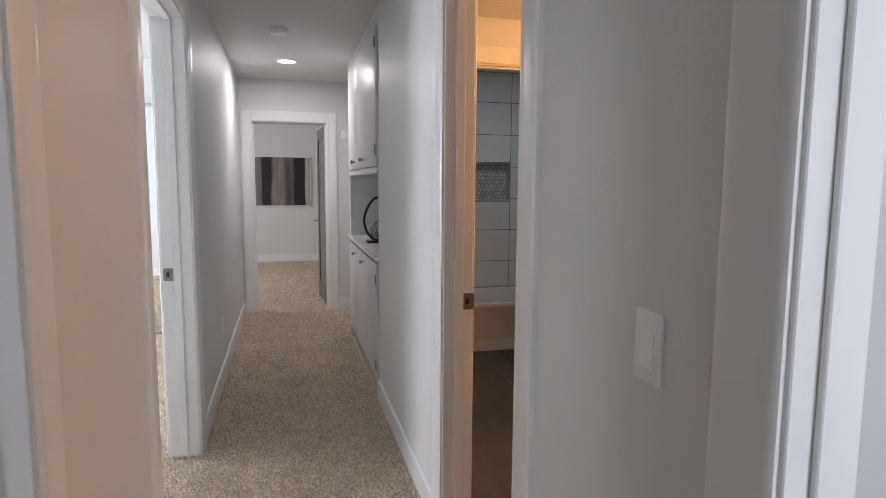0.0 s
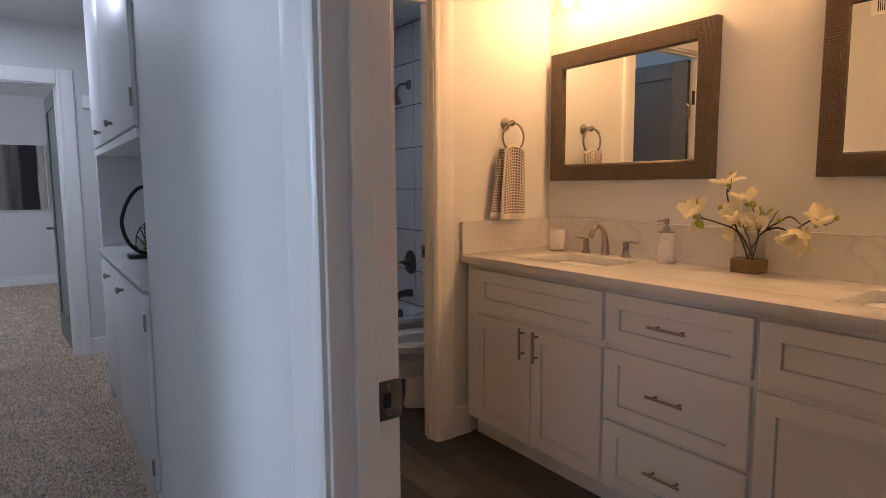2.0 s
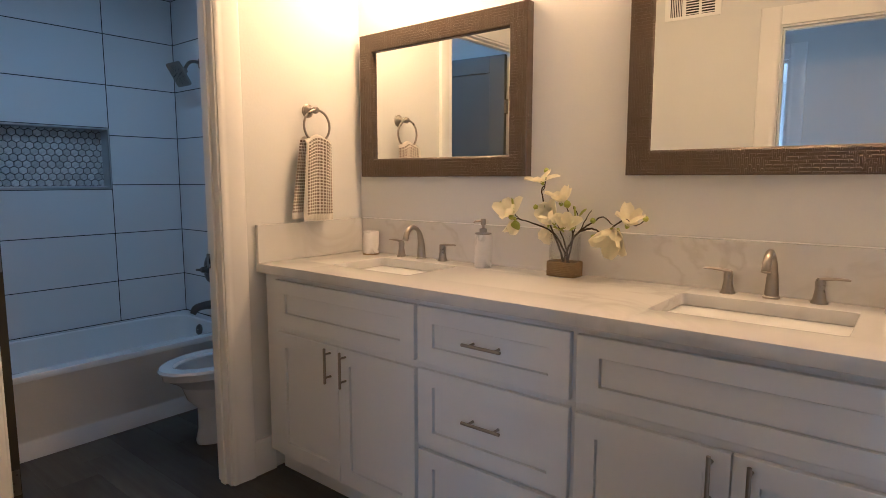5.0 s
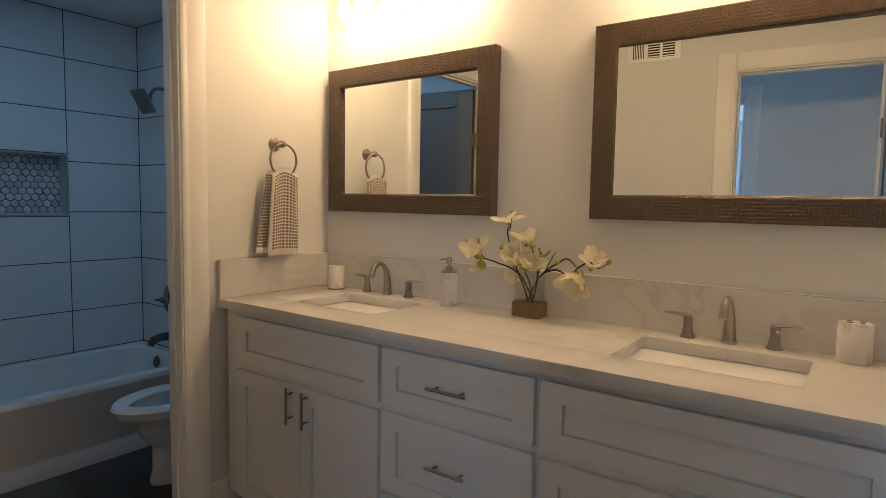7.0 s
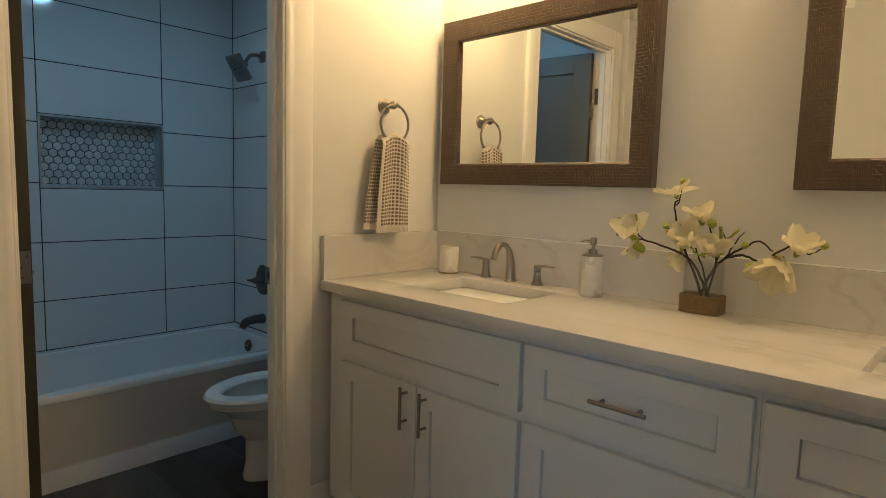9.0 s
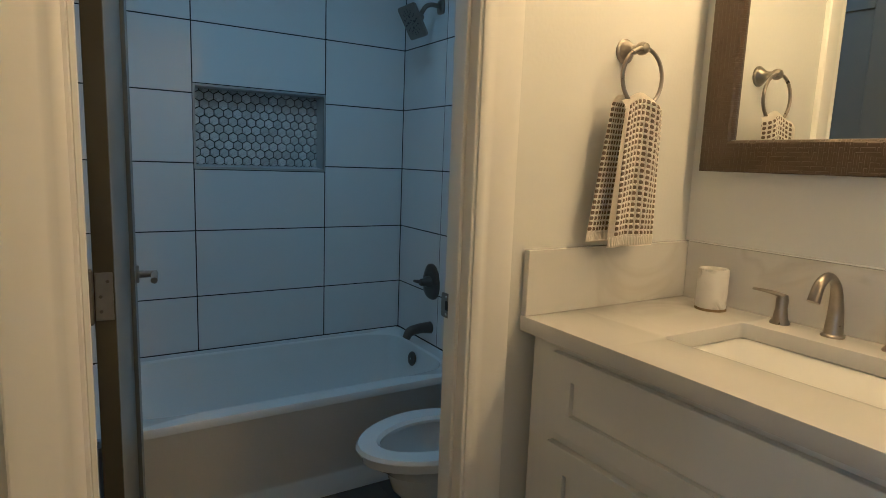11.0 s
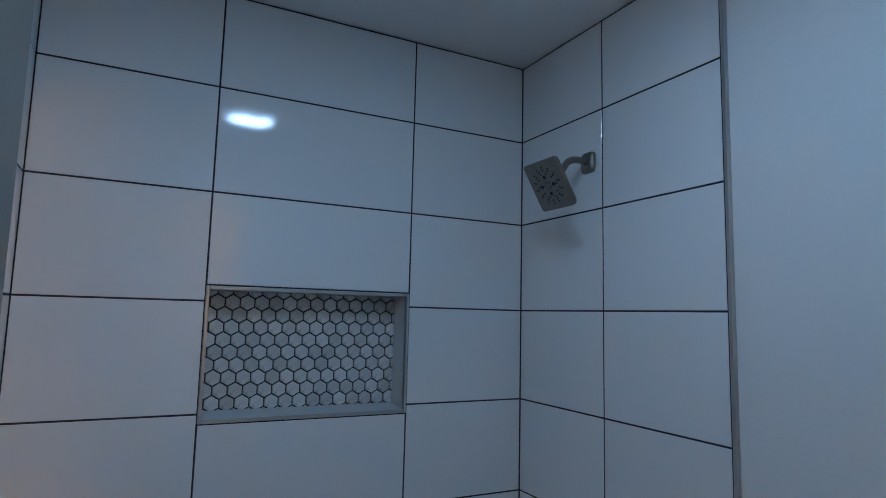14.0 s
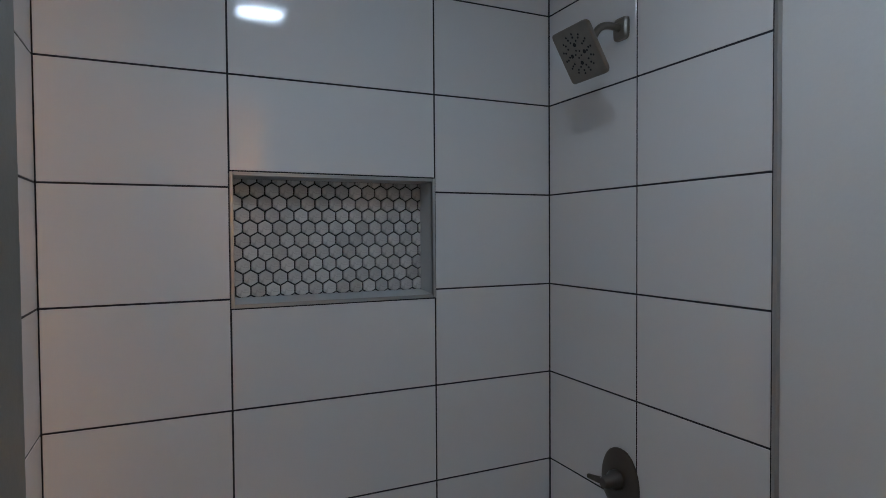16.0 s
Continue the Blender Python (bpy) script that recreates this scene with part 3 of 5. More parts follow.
def tile(wall_ob, cx, cy, cz, w, h, turn):
    key = (round(w, 4), round(h, 4))
    if key not in TILE_CACHE:
        TILE_CACHE[key] = tile_mesh(w - GAP, h - GAP)
    ob = new("tile", TILE_CACHE[key])
    ob.matrix_basis = pose(cx, cy, cz, 0, 0, turn)
    ob.parent = wall_ob
    return ob


ZR = [0.372, 0.631, 0.936, 1.241, 1.546, 1.851, 2.156, 2.436]
XC = [0.918, 1.357, 1.967, 2.400]
bed_n = [o for o in bpy.data.objects if o.name == "wall_bath_north_low"][0]
GX = TE - 0.0115
grout_e = solid("wall_tile_east", box(GX, TE + 0.004, 4.405, 5.25, FZ - 0.01, H - 0.002), M_GROUT, "large white wall tiles with dark grout joints", "tiled wall", "structure", smooth=False)
grout_w = solid("wall_tile_west", box(TW - 0.004, TW + 0.0115, 4.405, 5.25, FZ - 0.01, H - 0.002), M_GROUT, "large white wall tiles with dark grout joints", "tiled wall", "structure", smooth=False)
grout_n = solid("wall_tile_north", box(TW, 1.357, 5.2415, TN + 0.004, 0.3, H - 0.002), M_GROUT, "large white wall tiles with dark grout joints", "tiled wall", "structure", smooth=False)
for x0, x1, z0, z1 in ((1.967, 2.413, 0.3, H - 0.002), (1.357, 1.967, 0.3, 1.222), (1.357, 1.967, 1.582, H - 0.002)):
    part("joint_bed", box(x0, x1, 5.2415, TN + 0.004, z0, z1), M_GROUT, grout_n, smooth=False)
for i in range(3):
    for k in range(7):
        x0, x1, z0, z1 = XC[i], XC[i + 1], ZR[k], ZR[k + 1]
        if i == 1 and k == 3:
            continue
        if i == 1 and k == 2:
            z1 = 1.214
        if i == 1 and k == 4:
            z0 = 1.590
        tile(grout_n, (x0 + x1) / 2, 5.25, (z0 + z1) / 2, x1 - x0, z1 - z0, 0)
for k in range(7):
    for y0, y1 in ((5.24, 4.822), (4.822, 4.41)):
        tile(grout_e, TE - 0.003, (y0 + y1) / 2, (ZR[k] + ZR[k + 1]) / 2, y0 - y1, ZR[k + 1] - ZR[k], 90 + 180)
        tile(grout_w, TW + 0.003, (y0 + y1) / 2, (ZR[k] + ZR[k + 1]) / 2, y0 - y1, ZR[k + 1] - ZR[k], 90)
part("tile_edge_trim", box(TE - 0.0145, TE, 4.399, 4.4085, FZ, H - 0.002, 0.001, 1), M_STEEL, grout_e)
part("tile_edge_trim", box(TW, TW + 0.0145, 4.399, 4.4085, FZ, H - 0.002, 0.001, 1), M_STEEL, grout_w)

NX0, NX1, NZ0, NZ1, NY = 1.367, 1.957, 1.226, 1.578, TN + 0.088
niche = thing("shower_niche", (1.66, TN, 1.22), "recessed shower niche with grey marble hexagon mosaic and metal trim", "shower niche", kind="structure")
part("lining", box(NX0 - 0.004, NX0, 5.2385, NY, NZ0, NZ1), M_NICHE, niche, smooth=False)
part("lining", box(NX1, NX1 + 0.004, 5.2385, NY, NZ0, NZ1), M_NICHE, niche, smooth=False)
part("sill", prism([(5.2385, NZ0 - 0.004), (NY, NZ0 - 0.004), (NY, NZ0 + 0.009), (5.2385, NZ0)], NX0 - 0.004, "x", NX1 - NX0 + 0.008), M_NICHE, niche, "sloped pale niche sill", smooth=False)
part("lining", box(NX0 - 0.004, NX1 + 0.004, 5.2385, NY, NZ1, NZ1 + 0.004), M_NICHE, niche, smooth=False)
for x0, x1, z0, z1 in ((1.3575, NX0, 1.2155, 1.5885), (NX1, 1.9665, 1.2155, 1.5885), (NX0, NX1, 1.2155, NZ0), (NX0, NX1, NZ1, 1.5885)):
    part("metal_trim", box(x0, x1, 5.2365, 5.249, z0, z1, 0.0012, 1), M_STEEL, niche, "satin metal edge trim")


def clip_poly(pts, x0, x1, z0, z1):
    for ax, lim, s in ((0, x0, 1), (0, x1, -1), (1, z0, 1), (1, z1, -1)):
        res = []
        for i in range(len(pts)):
            a, b = pts[i], pts[(i + 1) % len(pts)]
            ia, ib = s * (a[ax] - lim) >= 0, s * (b[ax] - lim) >= 0
            if ia:
                res.append(a)
            if ia != ib:
                t = (lim - a[ax]) / (b[ax] - a[ax])
                res.append((a[0] + t * (b[0] - a[0]), a[1] + t * (b[1] - a[1])))
        pts = res
        if len(pts) < 3:
            return []
    return pts


HP = 0.0421
full_hex = None
for r in range(-1, 10):
    for c in range(-1, 16):
        hx, hz = NX0 + 0.012 + (c + 0.5 * ((r + 1) % 2)) * HP, NZ0 + 0.0275 + r * HP * 0.866
        raw = [(hx + 0.0188 / 0.866 * math.sin(math.pi / 3 * k), hz + 0.0188 / 0.866 * math.cos(math.pi / 3 * k)) for k in range(6)]
        pts = clip_poly(raw, NX0 + 0.001, NX1 - 0.001, NZ0 + 0.0095, NZ1 - 0.001)
        if len(pts) < 3:
            continue
        uncut = len(pts) == 6 and all(abs(a[0] - b[0]) + abs(a[1] - b[1]) < 1e-6 for a, b in zip(pts, raw))
        if not (uncut and full_hex):
            hb = bmesh.new()
            loft([[(x - hx, 0 - d, z - hz) if k == 0 else ((x - hx) * k, -d, (z - hz) * k) for x, z in pts] for d, k in ((0, 0), (0.0045, 0), (0.006, 0.95))], bm=hb)
            me = bpy.data.meshes.new("hexagon_tile")
            hb.to_mesh(me)
            hb.free()
            me.materials.append(M_HEX)
            if uncut:
                full_hex = me
        ob = new("hexagon_tile", full_hex if uncut else me)
        ob.location = Vector((hx, NY + 0.001, hz)) - BASE[niche.name]
        ob.parent = niche

# bathtub
TX0, TX1, TY0, TY1, TZ = 0.921, 2.397, 4.452, 5.237, 0.372
tub = thing("bathtub", ((TX0 + TX1) / 2, (TY0 + TY1) / 2, FZ), "white enamelled alcove bathtub with a plain apron", "bathtub")


def rr(x0, x1, y0, y1, z, power=8.0, n=48):
    return ring_pts(((x0 + x1) / 2, (y0 + y1) / 2, z), ((x1 - x0) / 2, (y1 - y0) / 2), (1, 0, 0), (0, 1, 0), n, power)


part("basin", loft([
    rr(TX0, TX1, TY0, TY1, TZ - 0.03, 60), rr(TX0, TX1, TY0, TY1, TZ - 0.008, 60), rr(TX0 + 0.004, TX1 - 0.004, TY0 + 0.004, TY1 - 0.004, TZ, 50),
    rr(TX0 + 0.075, TX1 - 0.07, TY0 + 0.075, TY1 - 0.05, TZ, 7), rr(TX0 + 0.085, TX1 - 0.078, TY0 + 0.085, TY1 - 0.058, TZ - 0.008, 6.5),
    rr(TX0 + 0.12, TX1 - 0.09, TY0 + 0.10, TY1 - 0.07, TZ - 0.1, 6), rr(TX0 + 0.20, TX1 - 0.11, TY0 + 0.125, TY1 - 0.095, TZ - 0.25, 5),
    rr(TX0 + 0.26, TX1 - 0.15, TY0 + 0.17, TY1 - 0.14, TZ - 0.3, 4.5)], cap0=False), M_ENAMEL, tub)
part("apron", prism([(TY0 + 0.03, FZ), (TY0, FZ), (TY0, 0.042), (TY0 + 0.003, 0.05), (TY0 + 0.004, 0.062), (TY0 + 0.001, 0.074), (TY0 + 0.004, TZ - 0.035), (TY0, TZ - 0.028), (TY0 + 0.03, TZ - 0.028)], TX0, "x", TX1 - TX0), M_ENAMEL, tub)
ov = part("overflow_plate", lathe([(0.036, 0), (0.036, 0.004), (0.031, 0.009), (0.008, 0.011)], (TX1 - 0.092, 4.89, 0.303), (-1, 0, 0.15)), M_BRONZE, tub, "round metal overflow cover")
part("screw", lathe([(0.005, 0), (0.004, 0.002)], (TX1 - 0.103, 4.89, 0.305), (-1, 0, 0.15), 10), M_CHROME, ov)

# shower fittings on the east wall
SX = 2.400
sh = thing("fixed_shower", (SX, 4.88, 2.0), "square brushed metal shower head on a bent arm", "shower head")
part("flange", loft([ring_pts((SX - d, 4.88, 2.0), (r, r * 1.1), (0, 1, 0), (0, 0, 1), 24, 4.5) for d, r in ((0, 0.03), (0.008, 0.029), (0.014, 0.022))]), M_DNICKEL, sh)
part("arm", tube(smooth_path([(SX, 4.88, 2.0), (SX - 0.05, 4.88, 2.003), (SX - 0.085, 4.879, 1.99), (SX - 0.112, 4.876, 1.953)], 6), 0.0105, 14), M_DNICKEL, sh)
nrm, hu = Vector((-0.86, 0, -0.51)), Vector((0, 1, 0))
hv = nrm.cross(hu)
hc = Vector((2.245, 4.872, 1.912))
part("ball_joint", lathe([(0.012, -0.012), (0.018, 0), (0.018, 0.016), (0.024, 0.024), (0.03, 0.03)], hc - nrm * 0.045, nrm, 20), M_DNICKEL, sh)
plate = part("head_plate", loft([ring_pts(hc + nrm * d, (r, r), hu, hv, 40, 16) for d, r in ((-0.016, 0.045), (-0.008, 0.072), (0, 0.076), (0.006, 0.076), (0.008, 0.074))]), M_DNICKEL, sh)
random.seed(4)
for rad, cnt, size in ((0.011, 5, 0.0026), (0.026, 4, 0.006), (0.037, 10, 0.003), (0.047, 14, 0.003), (0.056, 14, 0.003)):
    for k in range(cnt):
        a = 2 * math.pi * (k + 0.3 * (rad > 0.04)) / cnt
        part("nozzle", lathe([(size, 0), (size, 0.001)], hc + nrm * 0.0082 + hu * (rad * math.cos(a)) + hv * (rad * math.sin(a)), nrm, 8), M_BLACK, plate)

valve = thing("shower_valve", (SX, 4.885, 0.69), "dark brushed metal shower valve with a lever", "shower valve")
part("plate", loft([[Vector((SX - d, 4.885 + (0.077 - k) * math.copysign(abs(math.cos(a)) ** 0.8, math.cos(a)) * (1 - 0.12 * math.sin(a)), 0.692 + (0.090 - k) * math.sin(a))) for a in [2 * math.pi * i / 40 for i in range(40)]] for d, k in ((0, 0), (0.006, 0), (0.011, 0.006), (0.014, 0.03))]), M_BRONZE, valve)
part("hub", lathe([(0.03, 0), (0.028, 0.018), (0.02, 0.03), (0.018, 0.05), (0.014, 0.056)], (SX - 0.012, 4.885, 0.692), (-1, 0, 0)), M_BRONZE, valve)
part("lever", tube([(SX - 0.045, 4.885, 0.692), (SX - 0.058, 4.91, 0.69), (SX - 0.062, 4.955, 0.686)], [0.011, 0.010, 0.007], 12), M_BRONZE, valve)
spout = thing("tub_spout", (SX, 4.885, 0.46), "dark brushed metal tub spout", "tub spout")
part("body", tube(smooth_path([(SX, 4.885, 0.455), (SX - 0.06, 4.885, 0.457), (SX - 0.115, 4.885, 0.446), (SX - 0.138, 4.885, 0.413)], 6), [0.031, 0.030, 0.029, 0.028, 0.027, 0.026, 0.026, 0.025, 0.025, 0.025, 0.025, 0.025, 0.025, 0.024, 0.023, 0.022, 0.021, 0.02, 0.019], 20), M_BRONZE, spout)

# toilet
ty = 4.005
toilet = thing("toilet", (2.05, ty, 0), "white china toilet with its lid raised", "toilet")


def egg(x0, x1, hw, z, n=40):
    """An elongated oval, its round end at x1 and its narrower end at x0."""
    c, a = (x0 + x1) / 2, (x1 - x0) / 2
    return [Vector((c + a * math.cos(t), ty + hw * math.sin(t) * (1 + 0.12 * math.cos(t)), z)) for t in [2 * math.pi * i / n for i in range(n)]]


part("bowl", loft([egg(1.80, 2.32, 0.105, 0), egg(1.795, 2.32, 0.108, 0.02), egg(1.81, 2.31, 0.095, 0.08), egg(1.81, 2.31, 0.096, 0.2), egg(1.785, 2.30, 0.112, 0.26), egg(1.715, 2.27, 0.152, 0.325),
                   egg(1.652, 2.25, 0.182, 0.362), egg(1.645, 2.25, 0.184, 0.39), egg(1.70, 2.14, 0.135, 0.392), egg(1.725, 2.12, 0.12, 0.34), egg(1.76, 2.09, 0.09, 0.24), egg(1.84, 2.0, 0.05, 0.15)]), M_CHINA, toilet)
part("seat", loft([egg(1.635, 2.13, 0.188, 0.394), egg(1.632, 2.13, 0.19, 0.402), egg(1.64, 2.125, 0.184, 0.414), egg(1.70, 2.07, 0.122, 0.414), egg(1.712, 2.06, 0.112, 0.404), egg(1.712, 2.06, 0.112, 0.394), egg(1.635, 2.13, 0.188, 0.394)], False, False), M_CHINA, toilet, "white plastic toilet seat")
lid_pts = []
for dx, k in ((0, 0), (0.012, 0), (0.017, 0.008)):
    lid_pts.append([Vector((2.165 - dx + 0.03 * (z - 0.42) / 0.44, y, z)) for y, z in [(ty + (0.188 - k) * math.sin(a) * (1 - 0.10 * math.cos(a)), 0.638 + (0.218 - k) * math.cos(a)) for a in [2 * math.pi * i / 40 for i in range(40)]]])
part("lid", loft(lid_pts), M_CHINA, toilet, "white plastic lid standing upright")
part("tank", loft([ring_pts((2.30, ty, z), (hx, hy), (1, 0, 0), (0, 1, 0), 32, 7) for z, hx, hy in ((0.36, 0.082, 0.185), (0.38, 0.088, 0.195), (0.775, 0.095, 0.2))]), M_CHINA, toilet)
part("tank_lid", loft([ring_pts((2.298, ty, z), (hx, hy), (1, 0, 0), (0, 1, 0), 32, 7) for z, hx, hy in ((0.775, 0.098, 0.206), (0.782, 0.103, 0.212), (0.805, 0.103, 0.212), (0.815, 0.096, 0.206))]), M_CHINA, toilet)

toilet.location.z += FZ

# bath room ceiling light
bl = thing("ceiling_light", (1.60, 4.14, H), "flat square ceiling light with a bright cool diffuser", "ceiling light")
part("rim", loft([ring_pts((1.60, 4.14, z), (r, r), (1, 0, 0), (0, 1, 0), 40, 8) for z, r in ((H, 0.128), (H - 0.008, 0.128), (H - 0.012, 0.118), (H - 0.012, 0.11))], cap1=False), M_PLASTIC, bl)
part("diffuser", loft([ring_pts((1.60, 4.14, z), (r, r), (1, 0, 0), (0, 1, 0), 40, 8) for z, r in ((H - 0.002, 0.11), (H - 0.0125, 0.109), (H - 0.014, 0.1))]), M_LEDC, bl)


# ---- vanity room ----
FX = 1.857


def shaker(x, y0, y1, z0, z1, sy=0.066, sz=0.056, t=0.019):
    """A shaker front that faces -x: flat frame round a recessed panel."""
    def rect(d, ky, kz):
        return [(x + d, y0 + ky, z0 + kz), (x + d, y1 - ky, z0 + kz), (x + d, y1 - ky, z1 - kz), (x + d, y0 + ky, z1 - kz)]
    return loft([rect(t, 0, 0), rect(0.0015, 0, 0), rect(0, 0.0015, 0.0015), rect(0, sy, sz), rect(0.016, sy + 0.0006, sz + 0.0006), rect(0.016, sy + 0.0032, sz + 0.0032), rect(0.009, sy + 0.0036, sz + 0.0036)])


def bar_pull(parent, x, y, z, length, vertical):
    a = Vector((0, 0, 1)) if vertical else Vector((0, 1, 0))
    c = Vector((x - 0.03, y, z))
    h = part("handle", lathe([(0.004, -length / 2), (0.0055, -length / 2 + 0.001), (0.0055, length / 2 - 0.001), (0.004, length / 2)], c, a, 14), M_NICKEL, parent, "brushed nickel bar handle")
    for k in (-0.33, 0.33):
        part("post", lathe([(0.005, 0), (0.0042, 0.01), (0.0042, 0.032)], Vector((x + 0.001, y, z)) + a * (length * k), (-1, 0, 0), 10), M_NICKEL, h)


def carcass(name, y0, y1, label):
    c = thing(name, ((FX + BE) / 2, (y0 + y1) / 2, FZ), label, "vanity cabinet", "vanity cabinets")
    part("body", box(FX + 0.02, BE - 0.002, y0, y1, 0.074, 0.876, 0.001, 1), M_CAB, c)
    part("toe_kick", box(FX + 0.085, BE - 0.01, y0 + 0.001, y1 - 0.001, FZ, 0.074), M_CAB, c, smooth=False)
    return c


def sink_cabinet(y0, y1, d0, d1, label):
    c = carcass("sink_cabinet", y0, y1, label)
    part("false_front", shaker(FX, d0, d1, 0.661, 0.855), M_CAB, c)
    mid = (d0 + d1) / 2
    for a, b, hy in ((d0, mid - 0.002, mid - 0.044), (mid + 0.002, d1, mid + 0.044)):
        dr = part("cabinet_door", shaker(FX, a, b, 0.085, 0.632, 0.06, 0.062), M_CAB, c)
        bar_pull(dr, FX, hy, 0.556, 0.142, True)
    return c


sink_cabinet(2.594, 3.486, 2.603, 3.397, "white shaker vanity cabinet with two doors beside the wall")
sink_cabinet(1.045, 2.009, 1.19, 2.0, "white shaker vanity cabinet with two doors beside the drawers")
dc = carcass("drawer_cabinet", 2.0095, 2.5935, "white shaker vanity cabinet with three drawers")
for z0, z1, hz in ((0.662, 0.856, 0.763), (0.366, 0.638, 0.509), (0.085, 0.351, 0.222)):
    dr = part("drawer_front", shaker(FX, 2.02, 2.588, z0, z1), M_CAB, dc)
    bar_pull(dr, FX, 2.304, hz, 0.146, False)

CT = 0.917
worktop = thing("vanity_worktop", (2.15, 2.26, 0.877), "white quartz worktop with faint grey veins and upstands", "worktop")
cb = bmesh.new()
xs, ys = (1.843, 2.02, 2.325, 2.4665), (1.042, 1.40, 1.868, 2.78, 3.22, 3.507)
grid = [[cb.verts.new((x, y, CT)) for y in ys] for x in xs]
faces = [cb.faces.new((grid[i][j], grid[i + 1][j], grid[i + 1][j + 1], grid[i][j + 1])) for i in range(3) for j in range(5) if not (i == 1 and j in (1, 3))]
ext = bmesh.ops.extrude_face_region(cb, geom=faces)
bmesh.ops.translate(cb, verts=[v for v in ext["geom"] if isinstance(v, bmesh.types.BMVert)], vec=(0, 0, -0.039))
bmesh.ops.recalc_face_normals(cb, faces=cb.faces)
corners = [e for e in cb.edges if abs(e.verts[0].co.z - e.verts[1].co.z) > 0.03 and 1.9 < e.verts[0].co.x < 2.4 and e.is_manifold and e.calc_face_angle() > 1]
bmesh.ops.bevel(cb, geom=corners, offset=0.016, segments=4, profile=0.5, affect="EDGES")
sharp = [e for e in cb.edges if len(e.link_faces) == 2 and e.calc_face_angle() > 1]
bmesh.ops.bevel(cb, geom=sharp, offset=0.002, segments=2, profile=0.5, affect="EDGES")
part("slab", cb, M_QUARTZ, worktop)
part("upstand", box(2.447, 2.4665, 1.042, 3.487, CT, 1.082, 0.0015, 1), M_QUARTZ, worktop)
part("caulk_bead", box(2.4505, 2.4664, 1.042, 3.487, 1.0825, 1.0855, 0.001, 1), M_PLASTIC, worktop, "white caulk bead")
part("side_upstand", box(1.845, 2.4665, 3.4875, 3.5075, CT, 1.082, 0.0015, 1), M_QUARTZ, worktop)

for y0, y1 in ((1.40, 1.868), (2.78, 3.22)):
    bs = thing("sink_basin", (2.16, (y0 + y1) / 2, 0.76), "white rectangular undermount sink basin", "sink", "vanity sinks")
    x0, x1 = 2.02, 2.325
    part("basin", loft([rr(x0 - 0.02, x1 + 0.02, y0 - 0.02, y1 + 0.02, 0.8765, 12), rr(x0 - 0.006, x1 + 0.006, y0 - 0.006, y1 + 0.006, 0.8765, 12), rr(x0 + 0.008, x1 - 0.008, y0 + 0.008, y1 - 0.008, 0.82, 9),
                        rr(x0 + 0.03, x1 - 0.03, y0 + 0.035, y1 - 0.035, 0.768, 6), rr(x0 + 0.07, x1 - 0.07, y0 + 0.1, y1 - 0.1, 0.762, 4)], cap0=False), M_CHINA, bs)
    part("drain", lathe([(0.022, 0), (0.022, 0.002), (0.012, 0.003)], (2.17, (y0 + y1) / 2, 0.762), (0, 0, 1), 20), M_NICKEL, bs)


def faucet(y):
    f = thing("faucet", (2.405, y, CT), "brushed nickel widespread faucet with an arched spout", "faucet", "vanity faucets")
    x = 2.405
    pts = smooth_path([(x, y, CT + 0.004), (x - 0.002, y, CT + 0.07), (x - 0.018, y, CT + 0.125), (x - 0.055, y, CT + 0.146), (x - 0.09, y, CT + 0.13), (x - 0.108, y, CT + 0.092)], 7)
    k = len(pts) - 1
    part("spout", tube(pts, [0.021 - 0.0115 * min(1, i / (k * 0.45)) if i < k * 0.45 else 0.0095 + 0.004 * (i - k * 0.45) / (k * 0.55) for i in range(k + 1)], 18), M_NICKEL, f)
    part("base_ring", lathe([(0.025, 0), (0.025, 0.005), (0.0215, 0.008)], (x, y, CT), (0, 0, 1)), M_NICKEL, f)
    for s in (-1, 1):
        hy = y + s * 0.124
        h = part("valve_handle", lathe([(0.0235, 0), (0.0235, 0.004), (0.018, 0.012), (0.0135, 0.04), (0.0145, 0.062), (0.011, 0.073), (0.004, 0.076)], (x, hy, CT), (0, 0, 1)), M_NICKEL, f)
        part("lever", loft([ring_pts((x - 0.004 * t, hy + s * (0.082 * t - 0.008), CT + 0.069 + 0.018 * t - 0.012 * t * t), (0.0115 - 0.003 * t if t < 0.95 else 0.005, 0.0062 - 0.0028 * t), (1, 0, 0), (0, 0, 1), 14) for t in (0, 0.15, 0.4, 0.7, 0.92, 1.0)]), M_NICKEL, h)
    return f


faucet(3.05)
faucet(1.63)


